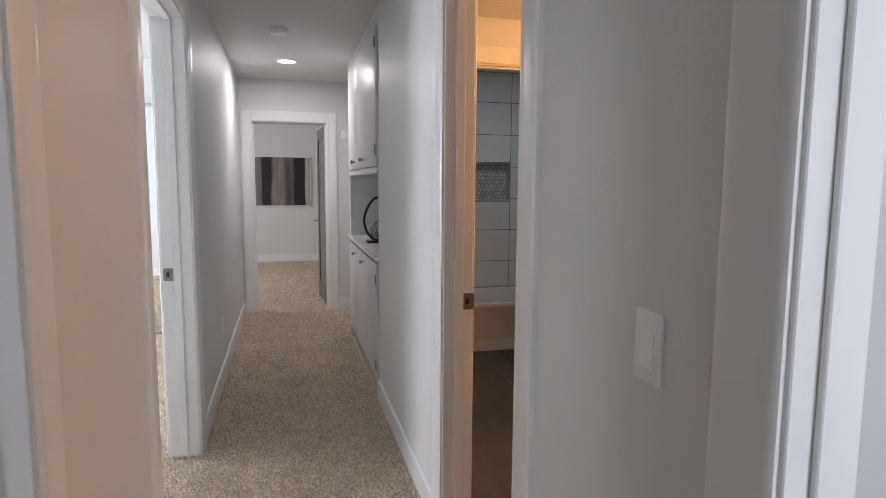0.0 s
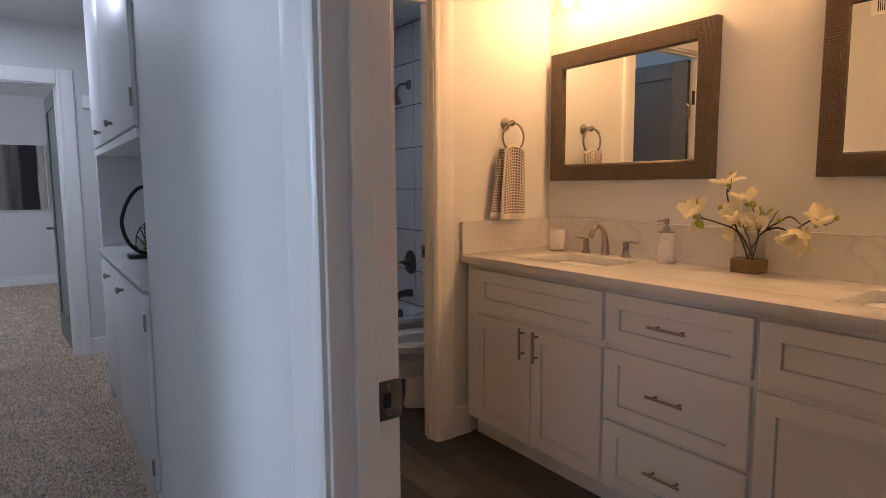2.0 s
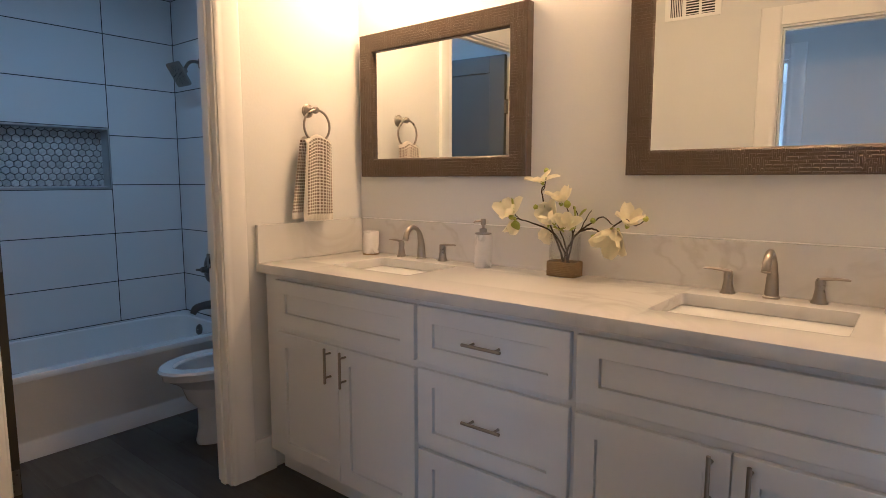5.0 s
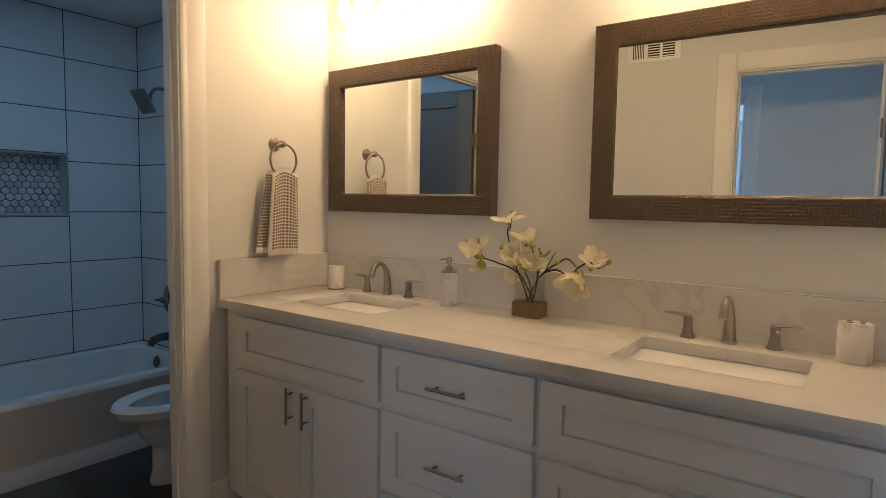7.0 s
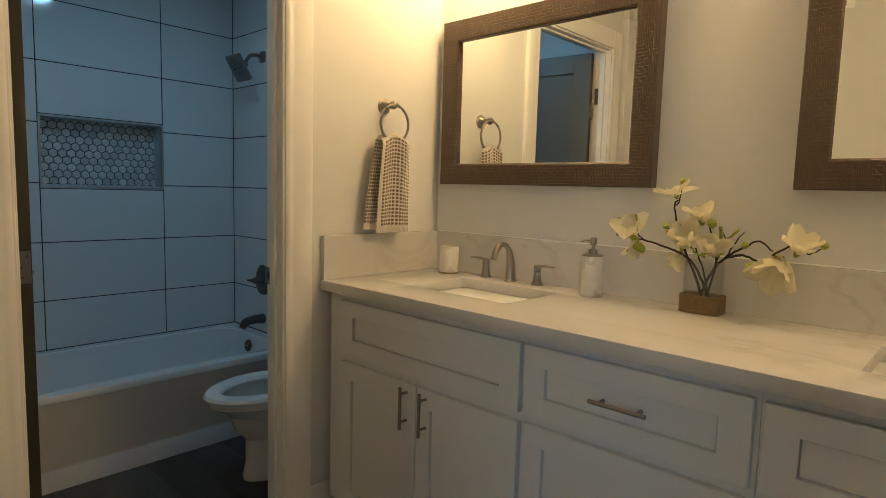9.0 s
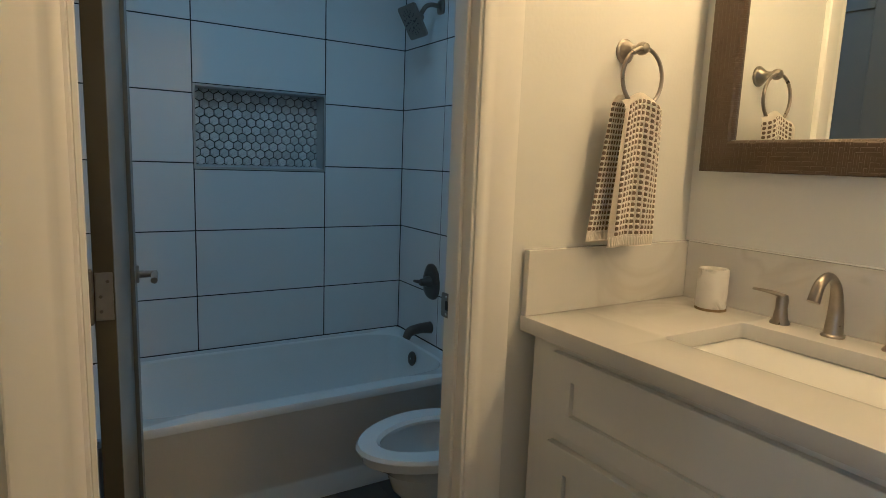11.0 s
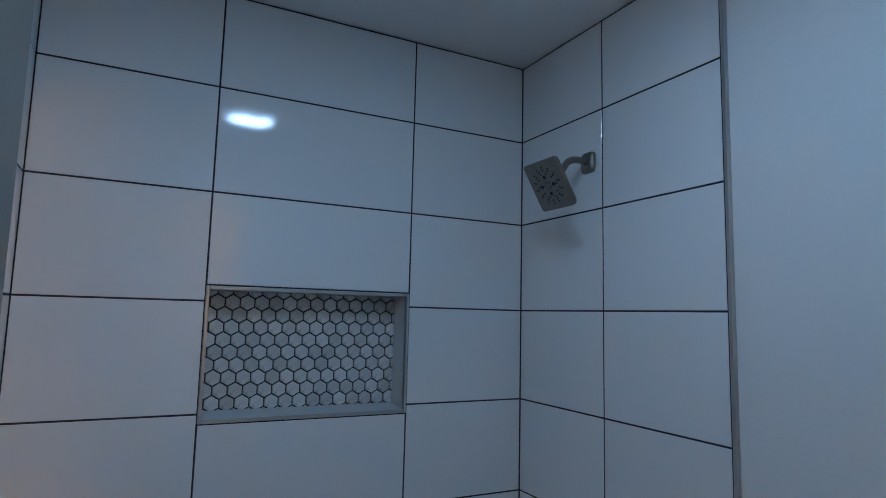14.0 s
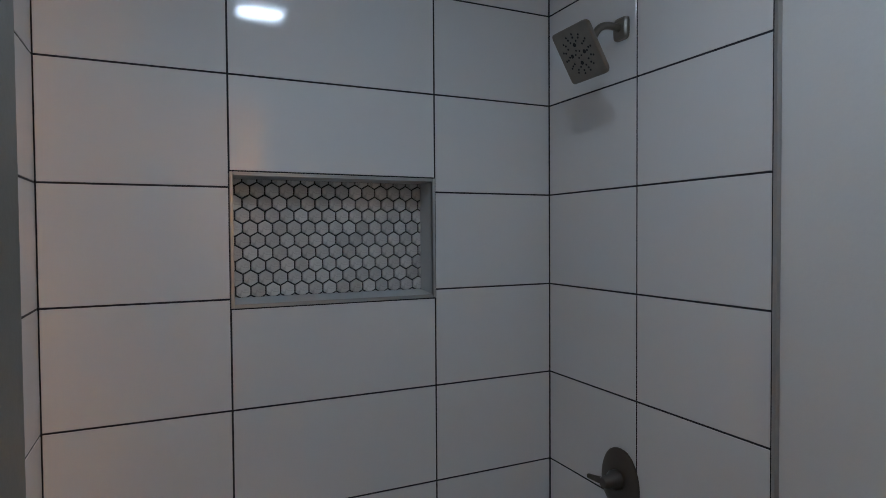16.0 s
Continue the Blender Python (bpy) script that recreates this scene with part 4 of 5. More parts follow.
def framed_mirror(y0, y1, z0, z1, w, label, lean=0.0):
    """lean: how far the glass turns in its frame, its far edge standing prouder."""
    c = thing("framed_mirror", (2.45, (y0 + y1) / 2, z0), label, "mirror", "vanity mirrors")
    xf, xb = 2.424, 2.4665
    prof = [(xb, 0.0), (xf + 0.002, 0.0), (xf, 0.003), (xf + 0.001, w - 0.008), (xf + 0.006, w - 0.002), (xf + 0.016, w), (xb, w)]
    def corner(sy, sz):
        return [Vector((x, (y0 if sy < 0 else y1) - sy * u, (z0 if sz < 0 else z1) - sz * u)) for x, u in prof]
    for a, b in (((-1, -1), (1, -1)), ((1, -1), (1, 1)), ((1, 1), (-1, 1)), ((-1, 1), (-1, -1))):
        part("frame_side", loft([corner(*a), corner(*b)]), M_FRAME, c, "dark brown embossed basket weave frame", smooth=False)
    glass = box(2.443, 2.450, y0 + w - 0.004, y1 - w + 0.004, z0 + w - 0.004, z1 - w + 0.004)
    for v in glass.verts:
        v.co.x -= lean * (v.co.y - (y0 + y1) / 2)
    part("mirror_glass", glass, mirror_mat, c, "clear mirror glass", smooth=False)


framed_mirror(2.518, 3.46, 1.288, 1.958, 0.086, "wall mirror in a dark brown embossed frame near the towel")
framed_mirror(1.15, 2.112, 1.290, 1.960, 0.086, "wall mirror in a dark brown embossed frame above the second sink", 0.033)

# vanity lights
def vanity_light(yc):
    v = thing("vanity_light", (BE, yc, 2.30), "three-bulb nickel vanity light with clear glass cone shades", "wall light", "vanity lights")
    part("back_plate", box(BE - 0.022, BE - 0.001, yc - 0.33, yc + 0.33, 2.285, 2.355, 0.006), M_NICKEL, v)
    for k in (-0.27, 0, 0.27):
        y, x = yc + k, 2.345
        part("arm", tube(smooth_path([(BE - 0.015, y, 2.32), (x + 0.05, y, 2.335), (x, y, 2.315), (x, y, 2.28)], 5), 0.007, 10), M_NICKEL, v)
        part("socket", lathe([(0.012, 0.055), (0.024, 0.05), (0.024, 0.0), (0.029, -0.004), (0.029, -0.01), (0.02, -0.014)], (x, y, 2.245), (0, 0, 1)), M_NICKEL, v)
        sh_ = part("shade", loft([ring_pts((x, y, z), (r, r), (1, 0, 0), (0, 1, 0), 32) for z, r in ((2.262, 0.031), (2.12, 0.078), (2.1195, 0.0765), (2.261, 0.0295))], False, False), glass_mat, v, "clear glass cone shade")
        sh_.visible_shadow = False
        bu = part("bulb", lathe([(0.013, 0.03), (0.014, 0.015), (0.028, -0.02), (0.029, -0.035), (0.02, -0.055), (0.004, -0.062)], (x, y, 2.215), (0, 0, 1)), M_BULB, v, "glowing warm bulb")
        bu.visible_shadow = False
    return v


vanity_light(3.0)
vanity_light(1.61)

# towel ring and towel
RX, RY, RZ = 2.142, 3.443, 1.514
tr = thing("towel_ring", (2.18, BN, 1.6), "brushed nickel towel ring on a turned post", "towel ring")
part("post", lathe([(0.031, 0), (0.031, 0.005), (0.026, 0.008), (0.024, 0.014), (0.020, 0.017), (0.012, 0.03), (0.0115, 0.045), (0.016, 0.052), (0.0165, 0.062), (0.012, 0.072), (0.004, 0.076)], (RX, BN, RZ + 0.072), (0, -1, 0)), M_NICKEL, tr)
part("ring", loft([ring_pts((RX + 0.072 * math.cos(a), RY, RZ + 0.072 * math.sin(a)), (0.0052, 0.0052), (math.cos(a), 0, math.sin(a)), (0, 1, 0), 10) for a in [2 * math.pi * i / 48 for i in range(49)]], False, False), M_NICKEL, tr)

towel = thing("hand_towel", (2.18, 3.45, 1.09), "cream and brown waffle hand towel hanging in folds", "towel")


def drape(u, v, layer):
    """u across 0..1, v down 0..1: soft rolls gathered at the ring, opening a little below."""
    w = (0.146 + 0.024 * v ** 0.6) if layer == 0 else (0.105 + 0.03 * v)
    x = RX - 0.001 - 0.018 * v + (u - 0.5) * w - (0.0 if layer == 0 else 0.026 + 0.026 * v)
    fold = 0.0075 * math.cos((u - 0.06) * 2 * math.pi * 1.5) * (1 - 0.4 * v) + 0.0022 * math.cos(u * 15 + 4 * v)
    y = (RY - 0.014 - 0.004 * v if layer == 0 else RY + 0.022) - fold * (1 if layer == 0 else 0.4)
    if v < 0.06:
        y = RY + (y - RY) * (v / 0.06) ** 0.5
    sag = 0.012 * math.cos((u - 0.5) * 2 * math.pi) * (1 - v) if layer == 0 else 0.0
    return Vector((x, y, RZ - 0.048 + sag - 0.377 * v + (0.010 if layer else 0) * v))


OCT = ((-1, -0.55), (-0.55, -1), (0.55, -1), (1, -0.55), (1, 0.55), (0.55, 1), (-0.55, 1), (-1, 0.55))


def patch(bm, u, v, layer, half_u, half_v, low, high, taper):
    """A small raised pad on the cloth at (u, v)."""
    p = drape(u, v, layer)
    du, dv = drape(u + 0.01, v, layer) - drape(u - 0.01, v, layer), drape(u, v + 0.01, layer) - drape(u, v - 0.01, layer)
    n = du.cross(dv).normalized()
    n = -n if n.y > 0 else n
    a, b = du.normalized() * half_u, dv.normalized() * half_v
    loft([[p + n * d + a * sx * k + b * sz * k for sx, sz in OCT] for d, k in ((low, 1), (high, taper))], bm=bm)


NU, NV = 11, 27
for layer in (0, 1):
    tb, kb, rb = bmesh.new(), bmesh.new(), bmesh.new()
    U, V = NU * 4, NV * 3
    rows = [[tb.verts.new(drape(i / U, j / V, layer)) for i in range(U + 1)] for j in range(V + 1)]
    for j in range(V):
        for i in range(U):
            tb.faces.new((rows[j][i], rows[j][i + 1], rows[j + 1][i + 1], rows[j + 1][i]))
    bmesh.ops.solidify(tb, geom=tb.faces[:], thickness=0.003)
    part("cloth" if layer == 0 else "back_fold", tb, M_TOWEL, towel)
    last = NV - 2
    for j in range(1, last):
        for i in range(NU):
            if layer == 0 and i == 0:
                continue
            u, v = (i + 0.5) / NU, (j + 0.5) / NV
            patch(kb, u, v, layer, 0.0053, 0.0048, 0.0008, 0.0034, 0.88)
            patch(rb, u, (j + 1.0) / NV, layer, 0.0058, 0.0026, 0.001, 0.0060, 0.6)
            if i + 1 < NU:
                patch(rb, (i + 1.0) / NU, v, layer, 0.0018, 0.0074, 0.001, 0.0046, 0.6)
    for i in range(2 * NU):
        patch(rb, (i + 0.5) / (2 * NU), (NV - 1.05) / NV, layer, 0.0024, 0.0125, 0.001, 0.0045, 0.7)
    part("waffle_ribs", rb, M_TOWEL, towel)
    part("knotted_pattern", kb, M_KNOT, towel, "rows of small brown knots")

# counter things
def hollow(name, c, r, h, mat, label, category):
    o = thing(name, c, label, category)
    part("body", lathe([(r * 0.96, 0), (r, 0.004), (r, h - 0.003), (r - 0.002, h), (r - 0.006, h), (r - 0.008, h - 0.004), (r - 0.008, 0.012)], c, (0, 0, 1), 36), mat, o)
    return o


tb_ = hollow("tumbler", (2.372, 3.345, CT), 0.039, 0.112, M_MARBLE, "white marble bathroom tumbler", "tumbler")
part("foot_ring", lathe([(0.0395, 0), (0.040, 0.002), (0.040, 0.006), (0.0392, 0.007)], (2.372, 3.345, CT), (0, 0, 1), 36), M_ROPE, tb_)
hold = thing("toothbrush_holder", (2.385, 1.31, CT), "white marble toothbrush holder with holes in its top", "toothbrush holder")
part("body", lathe([(0.040, 0), (0.042, 0.004), (0.042, 0.106), (0.039, 0.111), (0.004, 0.112)], (2.385, 1.31, CT), (0, 0, 1), 36), M_MARBLE, hold)
for k in range(4):
    a = math.pi / 4 + k * math.pi / 2
    # thin black disc on the closed top, coloured as a hole's inner shade
    part("hole", lathe([(0.0075, 0), (0.0075, 0.0008)], (2.385 + 0.021 * math.cos(a), 1.31 + 0.021 * math.sin(a), CT + 0.1118), (0, 0, 1), 14), M_BLACK, hold)
sc = (2.372, 2.683, CT)
soap = thing("soap_dispenser", sc, "grey veined marble soap dispenser with a nickel pump", "soap dispenser")
part("bottle", lathe([(0.034, 0), (0.035, 0.003), (0.035, 0.132), (0.033, 0.136), (0.004, 0.1365)], sc, (0, 0, 1), 32), M_MARBLE, soap)
part("collar", lathe([(0.0345, 0.136), (0.0345, 0.141), (0.016, 0.1435), (0.0155, 0.158), (0.009, 0.160), (0.0055, 0.162), (0.0055, 0.176)], sc, (0, 0, 1), 28), M_NICKEL, soap)
pump = part("pump", lathe([(0.0095, 0.174), (0.0105, 0.177), (0.0105, 0.196), (0.009, 0.199)], sc, (0, 0, 1), 20), M_NICKEL, soap)
part("nozzle", tube([(sc[0], sc[1], CT + 0.189), (sc[0] - 0.012, sc[1] + 0.03, CT + 0.188), (sc[0] - 0.015, sc[1] + 0.037, CT + 0.182)], [0.004, 0.0036, 0.003], 10), M_NICKEL, pump)

# flowers in a glass vase
vc = Vector((2.385, 2.318, CT))
fl = thing("flower_arrangement", vc, "cream magnolia branches in a rope-wrapped glass vase", "flower arrangement")


def vrect(k, z):
    return ring_pts(vc + Vector((0, 0, z)), (0.036 + k, 0.051 + k), (1, 0, 0), (0, 1, 0), 32, 7)


vg = part("vase", loft([vrect(0, 0.001), vrect(0, 0.155), vrect(-0.003, 0.155), vrect(-0.003, 0.012)]), glass_mat, fl, "clear glass vase")
vg.visible_shadow = False
for k in range(8):
    z = 0.0045 + k * 0.0067
    rp = vrect(0.0045, z)
    part("rope_turn", tube(rp + [rp[0]], 0.0042, 8), M_ROPE, fl, "wound brown rope")


def petal(bm, base, d, up, length, width, curl):
    d, up = d.normalized(), up.normalized()
    side = d.cross(up).normalized()
    up = side.cross(d)
    rows = []
    for j in range(7):
        t = j / 6
        wv = width * (math.sin(math.pi * min(1, 0.12 + 0.80 * t) ** 1.1) ** 0.7)
        c = base + d * (length * t) + up * (curl * length * t * t)
        rows.append([bm.verts.new(c + side * (wv * k / 2) + up * (0.30 * wv * (k * k / 4) + 0.003 * math.sin(5 * t + k * 1.7))) for k in (-2, -1, 0, 1, 2)])
    for j in range(6):
        for i in range(4):
            bm.faces.new((rows[j][i], rows[j][i + 1], rows[j + 1][i + 1], rows[j + 1][i]))


def flower(c, axis, size, spread, count, seed):
    rnd = random.Random(seed)
    c, ax = Vector(c), Vector(axis).normalized()
    u = ax.orthogonal().normalized()
    w = ax.cross(u)
    fo = part("flower", lathe([(0.004, -0.012), (0.0085, -0.004), (0.007, 0.004), (0.003, 0.012)], c, ax, 12), M_LEAF, fl, "cream magnolia bloom")
    for k in range(count):
        a = 2 * math.pi * k / count + rnd.uniform(-0.25, 0.25)
        out = u * math.cos(a) + w * math.sin(a)
        pb = bmesh.new()
        sp = spread * rnd.uniform(0.75, 1.25)
        petal(pb, c, out * sp + ax * (1.2 - sp * 0.6), ax * 0.9 - out * 0.4, 1.12 * size * rnd.uniform(0.85, 1.15), size * 0.44, -0.25 + 0.5 * rnd.random())
        bmesh.ops.solidify(pb, geom=pb.faces[:], thickness=0.0009)
        part("petal", pb, M_PETAL, fo)


def twig(pts, r0, r1):
    q = smooth_path(pts, 6)
    rnd = random.Random(int(1000 * pts[-1][1]))
    q = [p + Vector((rnd.uniform(-1, 1), rnd.uniform(-1, 1), rnd.uniform(-1, 1))) * 0.0016 for p in q]
    part("branch", tube(q, [r0 + (r1 - r0) * i / (len(q) - 1) for i in range(len(q))], 8), M_TWIG, fl)


def bud(c, r=0.0095):
    part("bud", lathe([(0.001, -r), (r * 0.75, -r * 0.6), (r, 0), (r * 0.75, r * 0.65), (0.001, r * 1.15)], c, (0.1, 0.2, 1), 14), M_LEAF, fl, "round green bud")


def leaf(base, d, length):
    lb = bmesh.new()
    petal(lb, Vector(base), Vector(d), Vector((-0.5, 0, 0.8)), length, length * 0.27, 0.15)
    part("leaf", lb, M_LEAF, fl)


twig([(2.38, 2.308, 0.93), (2.388, 2.348, 1.03), (2.39, 2.378, 1.09), (2.385, 2.406, 1.165), (2.38, 2.418, 1.235), (2.375, 2.402, 1.255)], 0.0045, 0.0022)
twig([(2.38, 2.413, 1.235), (2.375, 2.403, 1.25), (2.372, 2.396, 1.30)], 0.0022, 0.0014)
twig([(2.39, 2.288, 0.93), (2.385, 2.338, 1.04), (2.38, 2.383, 1.085), (2.36, 2.478, 1.118), (2.35, 2.538, 1.128), (2.345, 2.590, 1.134)], 0.0045, 0.0018)
twig([(2.36, 2.498, 1.12), (2.352, 2.523, 1.145), (2.35, 2.538, 1.165)], 0.0022, 0.0015)
twig([(2.375, 2.338, 0.93), (2.39, 2.298, 1.04), (2.395, 2.263, 1.088), (2.40, 2.218, 1.12), (2.40, 2.178, 1.142), (2.40, 2.143, 1.118)], 0.0045, 0.002)
twig([(2.395, 2.268, 1.085), (2.395, 2.218, 1.098), (2.395, 2.163, 1.078)], 0.004, 0.003)
twig([(2.395, 2.163, 1.078), (2.39, 2.128, 1.115), (2.385, 2.088, 1.138), (2.38, 2.053, 1.118), (2.38, 2.024, 1.134)], 0.0034, 0.0016)
twig([(2.39, 2.318, 0.93), (2.385, 2.288, 1.06), (2.375, 2.296, 1.13), (2.37, 2.313, 1.19)], 0.004, 0.002)
twig([(2.395, 2.298, 0.93), (2.39, 2.323, 1.04), (2.37, 2.343, 1.11)], 0.004, 0.002)
twig([(2.38, 2.398, 1.16), (2.372, 2.428, 1.163), (2.37, 2.440, 1.166)], 0.0018, 0.0012)
flower((2.372, 2.412, 1.266), (-0.35, 0.15, 0.9), 0.058, 1.3, 5, 1)
flower((2.362, 2.326, 1.19), (-0.25, -0.05, 1), 0.062, 0.7, 5, 2)
flower((2.342, 2.345, 1.118), (-0.8, 0.1, 0.75), 0.072, 0.62, 6, 3)
flower((2.350, 2.298, 1.102), (-0.6, -0.35, 0.55), 0.060, 0.6, 5, 9)
flower((2.348, 2.532, 1.138), (-0.55, 0.05, 0.55), 0.066, 0.9, 5, 4)
flower((2.352, 2.520, 1.120), (-0.2, 0.1, -0.9), 0.056, 0.4, 3, 10)
flower((2.378, 2.078, 1.118), (-0.15, -0.35, 0.9), 0.066, 0.8, 5, 5)
flower((2.372, 2.112, 1.098), (-0.75, 0.15, -0.6), 0.084, 0.62, 6, 6)
flower((2.392, 2.392, 1.10), (-0.1, 0.25, -0.9), 0.064, 0.45, 4, 7)
for b in ((2.372, 2.395, 1.308), (2.345, 2.582, 1.178), (2.37, 2.437, 1.170), (2.38, 2.016, 1.143), (2.34, 2.528, 1.130), (2.395, 2.214, 1.127)):
    bud(b, 0.0105)
bud((2.345, 2.292, 1.186), 0.014)
twig([(2.35, 2.570, 1.133), (2.345, 2.580, 1.145), (2.345, 2.582, 1.172)], 0.0014, 0.001)
twig([(2.39, 2.298, 1.04), (2.375, 2.272, 1.11), (2.37, 2.262, 1.145), (2.365, 2.278, 1.178)], 0.0026, 0.0014)
twig([(2.395, 2.263, 1.088), (2.39, 2.235, 1.14), (2.39, 2.218, 1.165)], 0.0024, 0.0012)
for b, d, ln in (((2.35, 2.528, 1.118), (-0.3, -0.6, -0.55), 0.062), ((2.35, 2.520, 1.150), (-0.3, -0.2, 0.7), 0.058), ((2.36, 2.505, 1.105), (-0.3, 0.5, -0.4), 0.05), ((2.38, 2.278, 1.125), (-0.3, -0.3, 0.9), 0.058),
                 ((2.375, 2.262, 1.14), (-0.4, -0.7, 0.35), 0.062), ((2.37, 2.388, 1.13), (-0.4, -0.3, 0.9), 0.062), ((2.375, 2.40, 1.125), (-0.4, 0.5, 0.4), 0.048), ((2.36, 2.328, 1.092), (-0.6, -0.7, 0.05), 0.065),
                 ((2.36, 2.285, 1.09), (-0.6, -0.7, 0.15), 0.055), ((2.36, 2.31, 1.085), (-0.7, 0.4, 0.2), 0.05), ((2.38, 2.153, 1.09), (-0.5, -0.6, 0.2), 0.055), ((2.372, 2.17, 1.085), (-0.6, 0.3, -0.3), 0.045)):
    leaf(b, d, ln)

# wall vent over the doorway side, seen in the mirror
vent = thing("wall_vent", (BW, 2.37, 2.26), "white metal air register high on the wall", "air vent")
part("plate", box(BW, BW + 0.008, 2.205, 2.535, 2.265, 2.415, 0.002), M_PLASTIC, vent)
for g, y0 in enumerate((2.24, 2.332, 2.425)):
    # black sheet on the solid plate gives the shade between the slats
    part("opening", box(BW + 0.0082, BW + 0.0086, y0, y0 + 0.075, 2.285, 2.395), M_BLACK, vent, smooth=False)
    for k in range(7):
        z = 2.289 + k * 0.0158
        if g < 2:
            part("slat", box(BW + 0.0087, BW + 0.011, y0, y0 + 0.075, z, z + 0.006), M_PLASTIC, vent, smooth=False)
        else:
            part("slat", box(BW + 0.0087, BW + 0.011, y0 + k * 0.0105, y0 + k * 0.0105 + 0.005, 2.285, 2.395), M_PLASTIC, vent, smooth=False)

# ---- hall ----
HX = 0.388
uc = thing("wall_cabinet", (0.6, 4.29, 1.45), "white painted built-in upper cabinet with two doors", "cabinet", "hall cabinets")
part("body", box(HX + 0.016, 0.779, 3.472, 5.108, 1.452, 2.358, 0.002, 1), M_CAB, uc)
part("bottom_lip", box(HX + 0.004, HX + 0.02, 3.472, 5.108, 1.445, 1.482, 0.002, 1), M_CAB, uc)
lc = thing("base_cabinet", (0.6, 4.29, 0), "white painted built-in base cabinet with two doors", "cabinet", "hall cabinets")
part("body", box(HX + 0.016, 0.779, 3.472, 5.108, 0.10, 0.892, 0.002, 1), M_CAB, lc)
part("toe_kick", box(HX + 0.05, 0.77, 3.474, 5.106, 0, 0.10), M_CAB, lc, smooth=False)
for cab, z0, z1, kz in ((uc, 1.487, 2.335, 1.548), (lc, 0.115, 0.872, 0.808)):
    for y0, y1, ky, hy in ((3.482, 4.45, 4.10, 3.482), (4.458, 5.09, 4.62, None)):
        dr = part("cabinet_door", box(HX - 0.003, HX + 0.0155, y0, y1, z0, z1, 0.004), M_CAB, cab)
        part("knob", lathe([(0.007, 0), (0.006, 0.012), (0.014, 0.02), (0.016, 0.026), (0.011, 0.032), (0.003, 0.034)], (HX - 0.003, ky, kz), (-1, 0, 0), 18), M_NICKEL, dr, "nickel knob")
        if hy:
            for hz in (z0 + 0.1, z1 - 0.1):
                part("hinge", box(HX - 0.006, HX - 0.0025, hy - 0.009, hy + 0.016, hz - 0.03, hz + 0.03, 0.001, 1), M_NICKEL, dr)
                part("hinge_barrel", lathe([(0.004, -0.032), (0.0045, -0.03), (0.0045, 0.03), (0.004, 0.032)], (HX - 0.007, hy + 0.001, hz), (0, 0, 1), 10), M_NICKEL, dr)
solid("hall_worktop", box(0.374, 0.779, 3.474, 5.107, 0.8925, 0.921, 0.006), M_QUARTZ, "white worktop on the built-in hall cabinet", "worktop")

deco = thing("geometric_lantern", (0.53, 4.36, 0.921), "black metal arched lantern with a geometric glass terrarium", "decoration")
dc_ = Vector((0.53, 4.36, 0.921))
part("base", box(0.445, 0.615, 4.31, 4.41, 0.9212, 0.937, 0.003), M_BLACK, deco)
part("arch", tube([dc_ + Vector((0.105 * math.sin(a) * (1 - 0.25 * max(0, -math.cos(a))), 0, 0.185 - 0.165 * math.cos(a))) for a in [2 * math.pi * i / 40 for i in range(41)]], 0.009, 10), M_BLACK, deco)
part("rod", tube([dc_ + Vector((0.04, 0, 0.02)), dc_ + Vector((0.045, 0, 0.46))], 0.006, 8), M_BLACK, deco)
wires = [dc_ + Vector(v) for v in ((0, -0.06, 0.05), (0.05, 0, 0.04), (-0.05, 0, 0.05), (0.0, 0.05, 0.06), (-0.03, -0.03, 0.15), (0.04, -0.02, 0.14), (0, 0.03, 0.17), (-0.045, 0, 0.11))]
for a, b in ((0, 1), (1, 3), (3, 2), (2, 0), (4, 5), (5, 6), (6, 4), (0, 4), (1, 5), (3, 6), (2, 7), (7, 4), (7, 0)):
    part("wire", tube([wires[a], wires[b]], 0.0025, 6), M_BLACK, deco)
part("succulent", lathe([(0.01, 0), (0.03, 0.012), (0.034, 0.03), (0.02, 0.05), (0.003, 0.058)], dc_ + Vector((-0.01, -0.01, 0.03)), (0, 0, 1), 9), material("pale_succulent", (0.42, 0.45, 0.33), 0.7, var=0.3, scale=40), deco)

dl = thing("ceiling_downlight", (-0.124, 5.28, H), "round recessed ceiling downlight, lit", "ceiling light")
part("trim_ring", lathe([(0.092, 0), (0.092, -0.004), (0.086, -0.008), (0.076, -0.008), (0.074, -0.003)], (-0.124, 5.28, H), (0, 0, 1), 36), M_PLASTIC, dl)
part("diffuser", lathe([(0.074, -0.002), (0.074, -0.0085), (0.068, -0.010), (0.004, -0.0105)], (-0.124, 5.28, H), (0, 0, 1), 36), M_LED, dl)
sd = thing("smoke_detector", (-0.183, 4.18, H), "round white plastic smoke detector on the ceiling", "smoke detector")
part("base", lathe([(0.07, 0), (0.07, -0.012), (0.066, -0.014)], (-0.183, 4.18, H), (0, 0, 1), 36), M_PLASTIC, sd)
part("cover", lathe([(0.062, -0.0135), (0.060, -0.03), (0.05, -0.04), (0.004, -0.042)], (-0.183, 4.18, H), (0, 0, 1), 36), M_PLASTIC, sd)


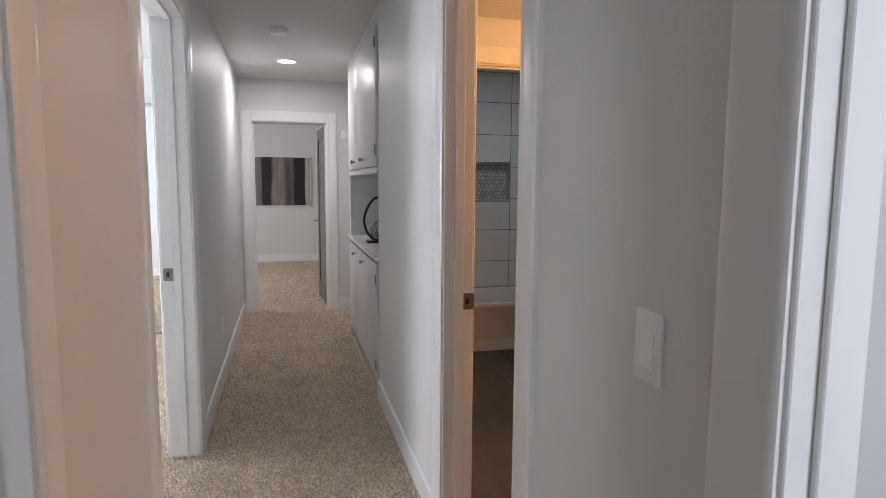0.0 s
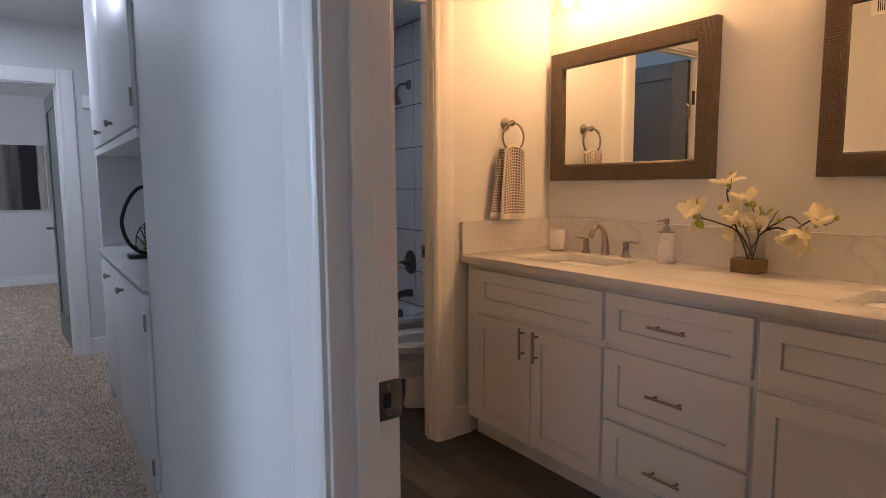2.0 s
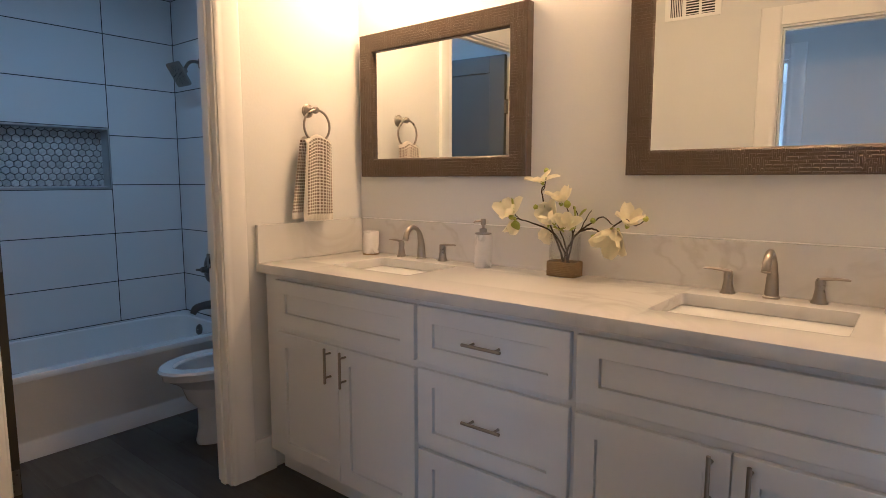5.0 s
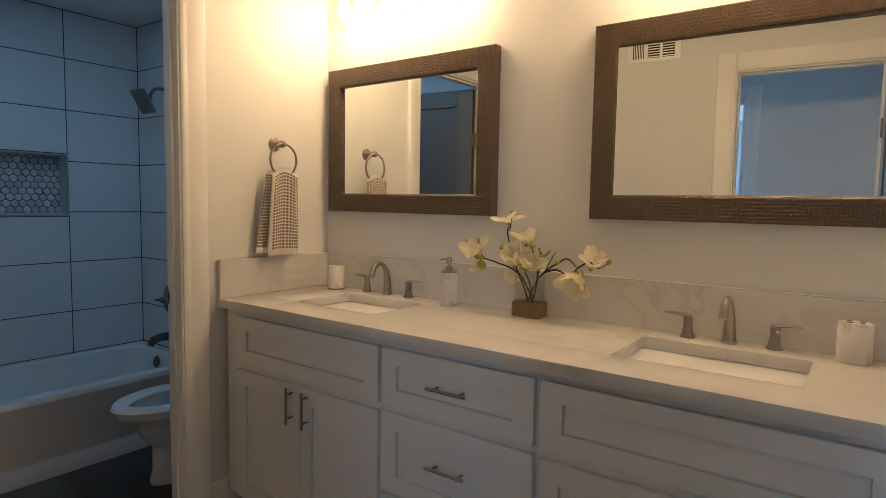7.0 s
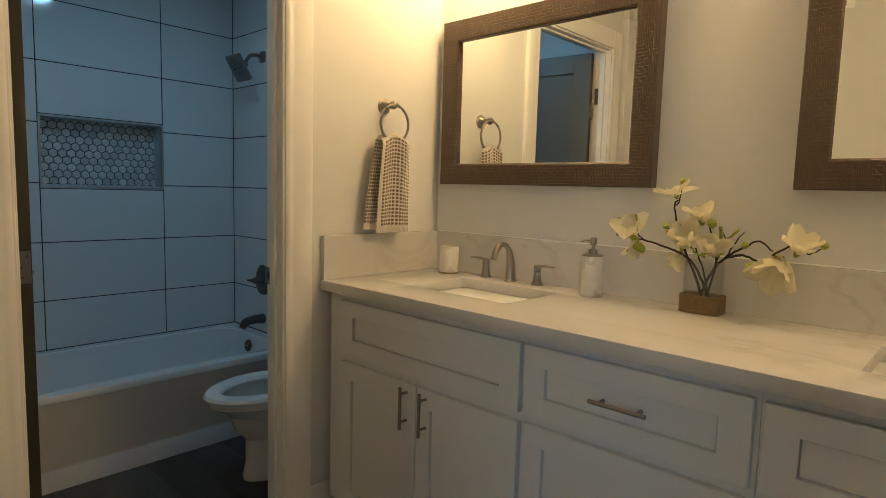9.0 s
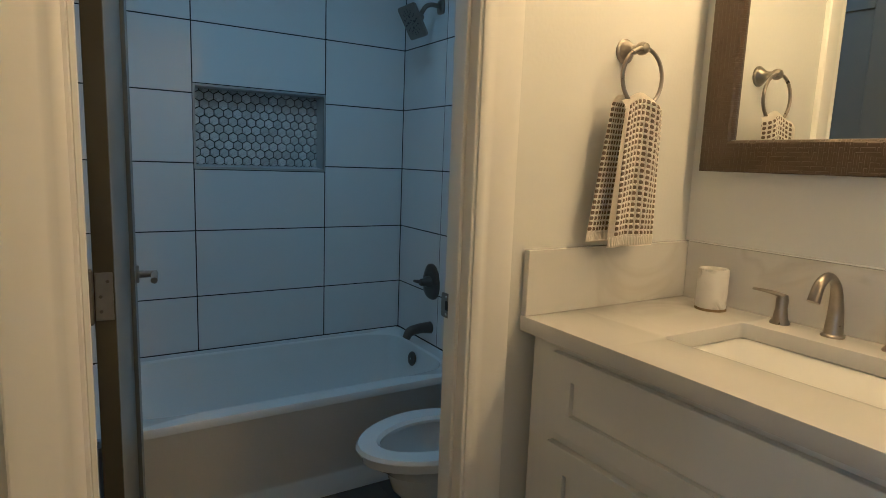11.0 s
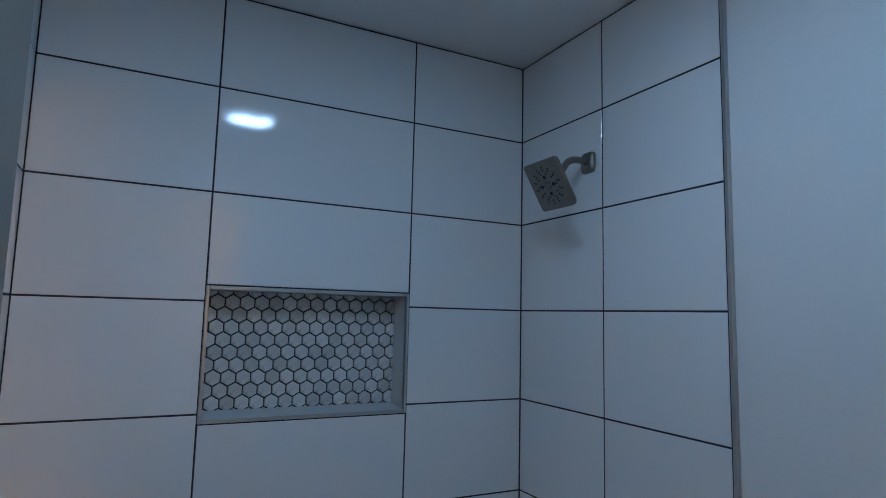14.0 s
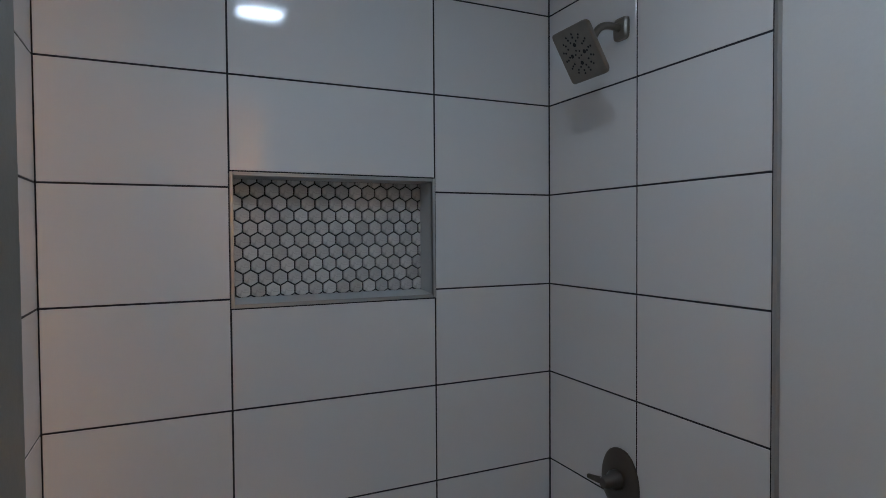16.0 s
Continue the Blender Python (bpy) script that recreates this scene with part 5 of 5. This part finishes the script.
def wall_plate(name, x, y, z, side, label, category, rocker=True):
    s = side
    p = thing(name, (x, y, z), label, category)
    part("plate", box(*sorted((x, x + s * 0.006)), y - 0.036, y + 0.036, z - 0.058, z + 0.058, 0.0025), M_PLASTIC, p)
    if rocker:
        part("rocker", prism([(x + s * 0.005, z - 0.033), (x + s * 0.011, z - 0.033), (x + s * 0.0075, z), (x + s * 0.0068, z + 0.033), (x + s * 0.005, z + 0.033)], y - 0.0165, "y", 0.033), M_PLASTIC, p)
    else:
        for dz in (-0.02, 0.02):
            part("socket", loft([ring_pts((x + s * (0.005 + d), y, z + dz), (0.016, 0.014), (0, 1, 0), (0, 0, 1), 20, 5) for d in (0, 0.003)]), M_PLASTIC, p)
    for dz in (-0.048, 0.048):
        part("screw", lathe([(0.003, 0), (0.0025, 0.001)], (x + s * 0.006, y, z + dz), (s, 0, 0), 8), M_PLASTIC, p)


wall_plate("light_switch", XE, 0.602, 1.125, -1, "white rocker light switch beside a door frame", "light switch")
wall_plate("light_switch", XW, 5.80, 1.088, 1, "white rocker light switch near the end door", "light switch")
wall_plate("power_outlet", XW, 4.10, 0.377, 1, "white double power outlet above the baseboard", "power outlet", False)
th = thing("door_chime", (0.46, YEND, 1.87), "small white plastic wall box beside the end door", "wall box")
part("case", box(0.425, 0.505, YEND - 0.035, YEND, 1.845, 1.945, 0.01), M_PLASTIC, th)

# end bedroom: painting
paint_mat = bpy.data.materials.new("abstract_painting")
paint_mat.use_nodes = True
pn, pl_ = paint_mat.node_tree.nodes, paint_mat.node_tree.links
pt, pm, px = pn.new("ShaderNodeTexCoord"), pn.new("ShaderNodeMapping"), pn.new("ShaderNodeTexNoise")
pm.inputs["Scale"].default_value = (4.5, 1, 0.5)
pl_.new(pt.outputs["Object"], pm.inputs["Vector"]), pl_.new(pm.outputs[0], px.inputs["Vector"])
px.inputs["Scale"].default_value, px.inputs["Detail"].default_value, px.inputs["Roughness"].default_value = 1.6, 8, 0.62
psep, padd = pn.new("ShaderNodeSeparateXYZ"), pn.new("ShaderNodeMath")
pl_.new(pt.outputs["Object"], psep.inputs[0])
band = pn.new("ShaderNodeValToRGB")
for pos, val in ((0.02, 0.5), (0.2, 0.38), (0.34, 0.42), (0.405, 0.42), (0.43, 0.0), (0.54, 0.01), (0.58, 0.42), (0.70, 0.40), (0.76, 0.10), (0.82, 0.28), (0.85, 0.0), (0.985, 0.0)):
    e = band.color_ramp.elements.new(pos)
    e.color = (val, val, val, 1)
mr = pn.new("ShaderNodeMapRange")
mr.inputs["From Min"].default_value, mr.inputs["From Max"].default_value = -0.635, 0.635
wob = pn.new("ShaderNodeMath")
wob.operation = "MULTIPLY_ADD"
wob.inputs[1].default_value = 0.16
pl_.new(px.outputs["Fac"], wob.inputs[0]), pl_.new(psep.outputs["X"], wob.inputs[2])
pl_.new(wob.outputs[0], mr.inputs["Value"]), pl_.new(mr.outputs[0], band.inputs["Fac"])
padd.operation = "MULTIPLY"
pl_.new(band.outputs["Color"], padd.inputs[0])
pgain = pn.new("ShaderNodeMath")
pgain.operation = "MULTIPLY_ADD"
pgain.inputs[1].default_value, pgain.inputs[2].default_value = 3.0, -0.55
pl_.new(px.outputs["Fac"], pgain.inputs[0]), pl_.new(pgain.outputs[0], padd.inputs[1])
pr = pn.new("ShaderNodeValToRGB")
pr.color_ramp.elements[0].color, pr.color_ramp.elements[1].color = (0.012, 0.012, 0.014, 1), (0.50, 0.445, 0.40, 1)
pl_.new(padd.outputs[0], pr.inputs["Fac"])
pl_.new(pr.outputs["Color"], pn["Principled BSDF"].inputs["Base Color"])
pa = thing("painting", (-0.37, 10.49, 1.4), "abstract painting with dark vertical bands in a thin white frame", "painting")
cv = part("canvas", box(-1.0, 0.262, 10.468, 10.495, 0.985, 1.815), paint_mat, pa, smooth=False)
for x0, x1, z0, z1 in ((-1.012, -1.0, 0.973, 1.827), (0.262, 0.274, 0.973, 1.827), (-1.0, 0.262, 0.973, 0.985), (-1.0, 0.262, 1.815, 1.827)):
    part("frame_side", box(x0, x1, 10.462, 10.497, z0, z1, 0.001, 1), M_TRIM, pa)

# side bedroom: mirrored closet door and ceiling fan
cl = thing("closet_mirror_door", (-1.75, 5.53, 0), "sliding closet door of mirror glass in a thin metal frame", "closet door")
part("mirror_glass", box(-2.6, -0.91, 5.522, 5.530, 0.03, 2.04), mirror_mat, cl, smooth=False)
for x0, x1, z0, z1 in ((-2.62, -2.6, 0.012, 2.06), (-0.91, -0.89, 0.012, 2.06), (-2.6, -0.91, 0.012, 0.032), (-2.6, -0.91, 2.04, 2.06)):
    part("frame_side", box(x0, x1, 5.515, 5.535, z0, z1, 0.002, 1), M_CHROME, cl)
part("floor_track", box(-2.62, -0.76, 5.505, 5.545, 0, 0.012, 0.001, 1), M_CHROME, cl)
fan = thing("ceiling_fan", (-2.35, 3.7, H), "brushed nickel ceiling fan with a round light", "ceiling fan")
fc = (-2.35, 3.7, H)
part("canopy", lathe([(0.07, 0), (0.068, -0.02), (0.03, -0.06), (0.014, -0.065), (0.014, -0.17)], fc, (0, 0, 1)), M_NICKEL, fan)
part("motor", lathe([(0.02, -0.165), (0.06, -0.18), (0.10, -0.22), (0.135, -0.28), (0.135, -0.32), (0.12, -0.33)], fc, (0, 0, 1), 36), M_NICKEL, fan)
part("light_bowl", lathe([(0.125, -0.328), (0.12, -0.35), (0.08, -0.375), (0.004, -0.385)], fc, (0, 0, 1), 36), glow("fan_light_glass", (1.0, 0.86, 0.66), 6), fan)
for k in range(4):
    a = 0.4 + k * math.pi / 2
    d, w = Vector((math.cos(a), math.sin(a), 0)), Vector((-math.sin(a), math.cos(a), 0))
    c0 = Vector(fc) + Vector((0, 0, -0.26))
    part("blade", loft([[c0 + d * r + w * (sx * hw) + Vector((0, 0, 0.012 * sx + dz)) for sx, dz in ((-1, 0), (1, 0), (1, 0.006), (-1, 0.006))] for r, hw in ((0.12, 0.03), (0.2, 0.06), (0.6, 0.07), (0.64, 0.055))]), M_DOOR, fan, "grey fan blade")

# ---- floor pieces ----
plank_w = 0.182
rnd = random.Random(7)
PLANKS = {}
for c in range(11):
    x0 = BW - 0.05 + c * plank_w
    y = BS - rnd.uniform(0.1, 1.1)
    while y < 4.47:
        y0, y1 = max(y, BS + 0.002), min(y + 1.22, 4.47)
        y += 1.22
        if y1 - y0 < 0.05:
            continue
        key = round(y1 - y0, 3)
        if key not in PLANKS:
            out = bmesh.new()
            w, ln = plank_w / 2 - 0.0002, key / 2 - 0.0002
            loft([[(sx * (w - k), sy * (ln - k), z) for sx, sy in ((-1, -1), (1, -1), (1, 1), (-1, 1))] for z, k in ((-0.006, 0), (-0.0006, 0), (0, 0.0005))], bm=out)
            me = bpy.data.meshes.new("plank")
            out.to_mesh(me)
            out.free()
            me.materials.append(M_PLANK)
            PLANKS[key] = me
        ob = new("plank", PLANKS[key])
        ob.location = (x0 + plank_w / 2, (y0 + y1) / 2, FZ)
        ob.parent = floor_bath

npr = np.random.default_rng(5)


def carpet(name, spans):
    vs, fs, total = [], [], 0
    for x0, x1, y0, y1, density, size in spans:
        n = int((x1 - x0) * (y1 - y0) * density)
        bx, by = npr.uniform(x0, x1, n), npr.uniform(y0, y1, n)
        a, ln, lean = npr.uniform(0, 2 * np.pi, n), size * npr.uniform(0.7, 1.3, n), npr.uniform(0.5, 1.5, n)
        h = size * npr.uniform(0.45, 0.95, n)
        dx, dy = np.cos(a), np.sin(a)
        w = 0.17 * size
        b2 = a + npr.uniform(-1.2, 1.2, n)
        rows = []
        for t, up in ((0.0, 0.0), (0.5, 1.0), (1.0, 0.75)):
            cx = bx + dx * ln * lean * t * 0.6 + np.cos(b2) * ln * 0.5 * t * t
            cy = by + dy * ln * lean * t * 0.6 + np.sin(b2) * ln * 0.5 * t * t
            for sgn in (-1, 1):
                rows.append(np.stack([cx - dy * w * sgn, cy + dx * w * sgn, h * up + 0 * cx + 0.001], 1))
        v = np.stack(rows, 1).reshape(-1, 3)
        i = total + 6 * np.arange(n)[:, None]
        vs.append(v)
        fs.append(np.concatenate([i + np.array([[0, 1, 3, 2]]), i + np.array([[2, 3, 5, 4]])], 0))
        total += 6 * n
    me = bpy.data.meshes.new(name)
    me.from_pydata(np.concatenate(vs).tolist(), [], np.concatenate(fs).tolist())
    me.materials.append(M_TUFT)
    ob = new(name, me)
    return tagged(ob, "beige and brown shag carpet pile", "carpet", kind="stuff")


carpet("carpet_pile", [(XW + 0.014, XE - 0.014, 1.2, 3.4, 26000, 0.0105), (XW + 0.014, XE - 0.014, 3.4, YEND + 0.1, 13000, 0.0125), (-0.9, 0.9, YEND + 0.12, 10.45, 5000, 0.016),
                       (-2.2, XW + 0.01, 2.14, 5.5, 6500, 0.014), (XE - 0.014, 0.9, 5.23, YEND - 0.02, 6000, 0.014)])
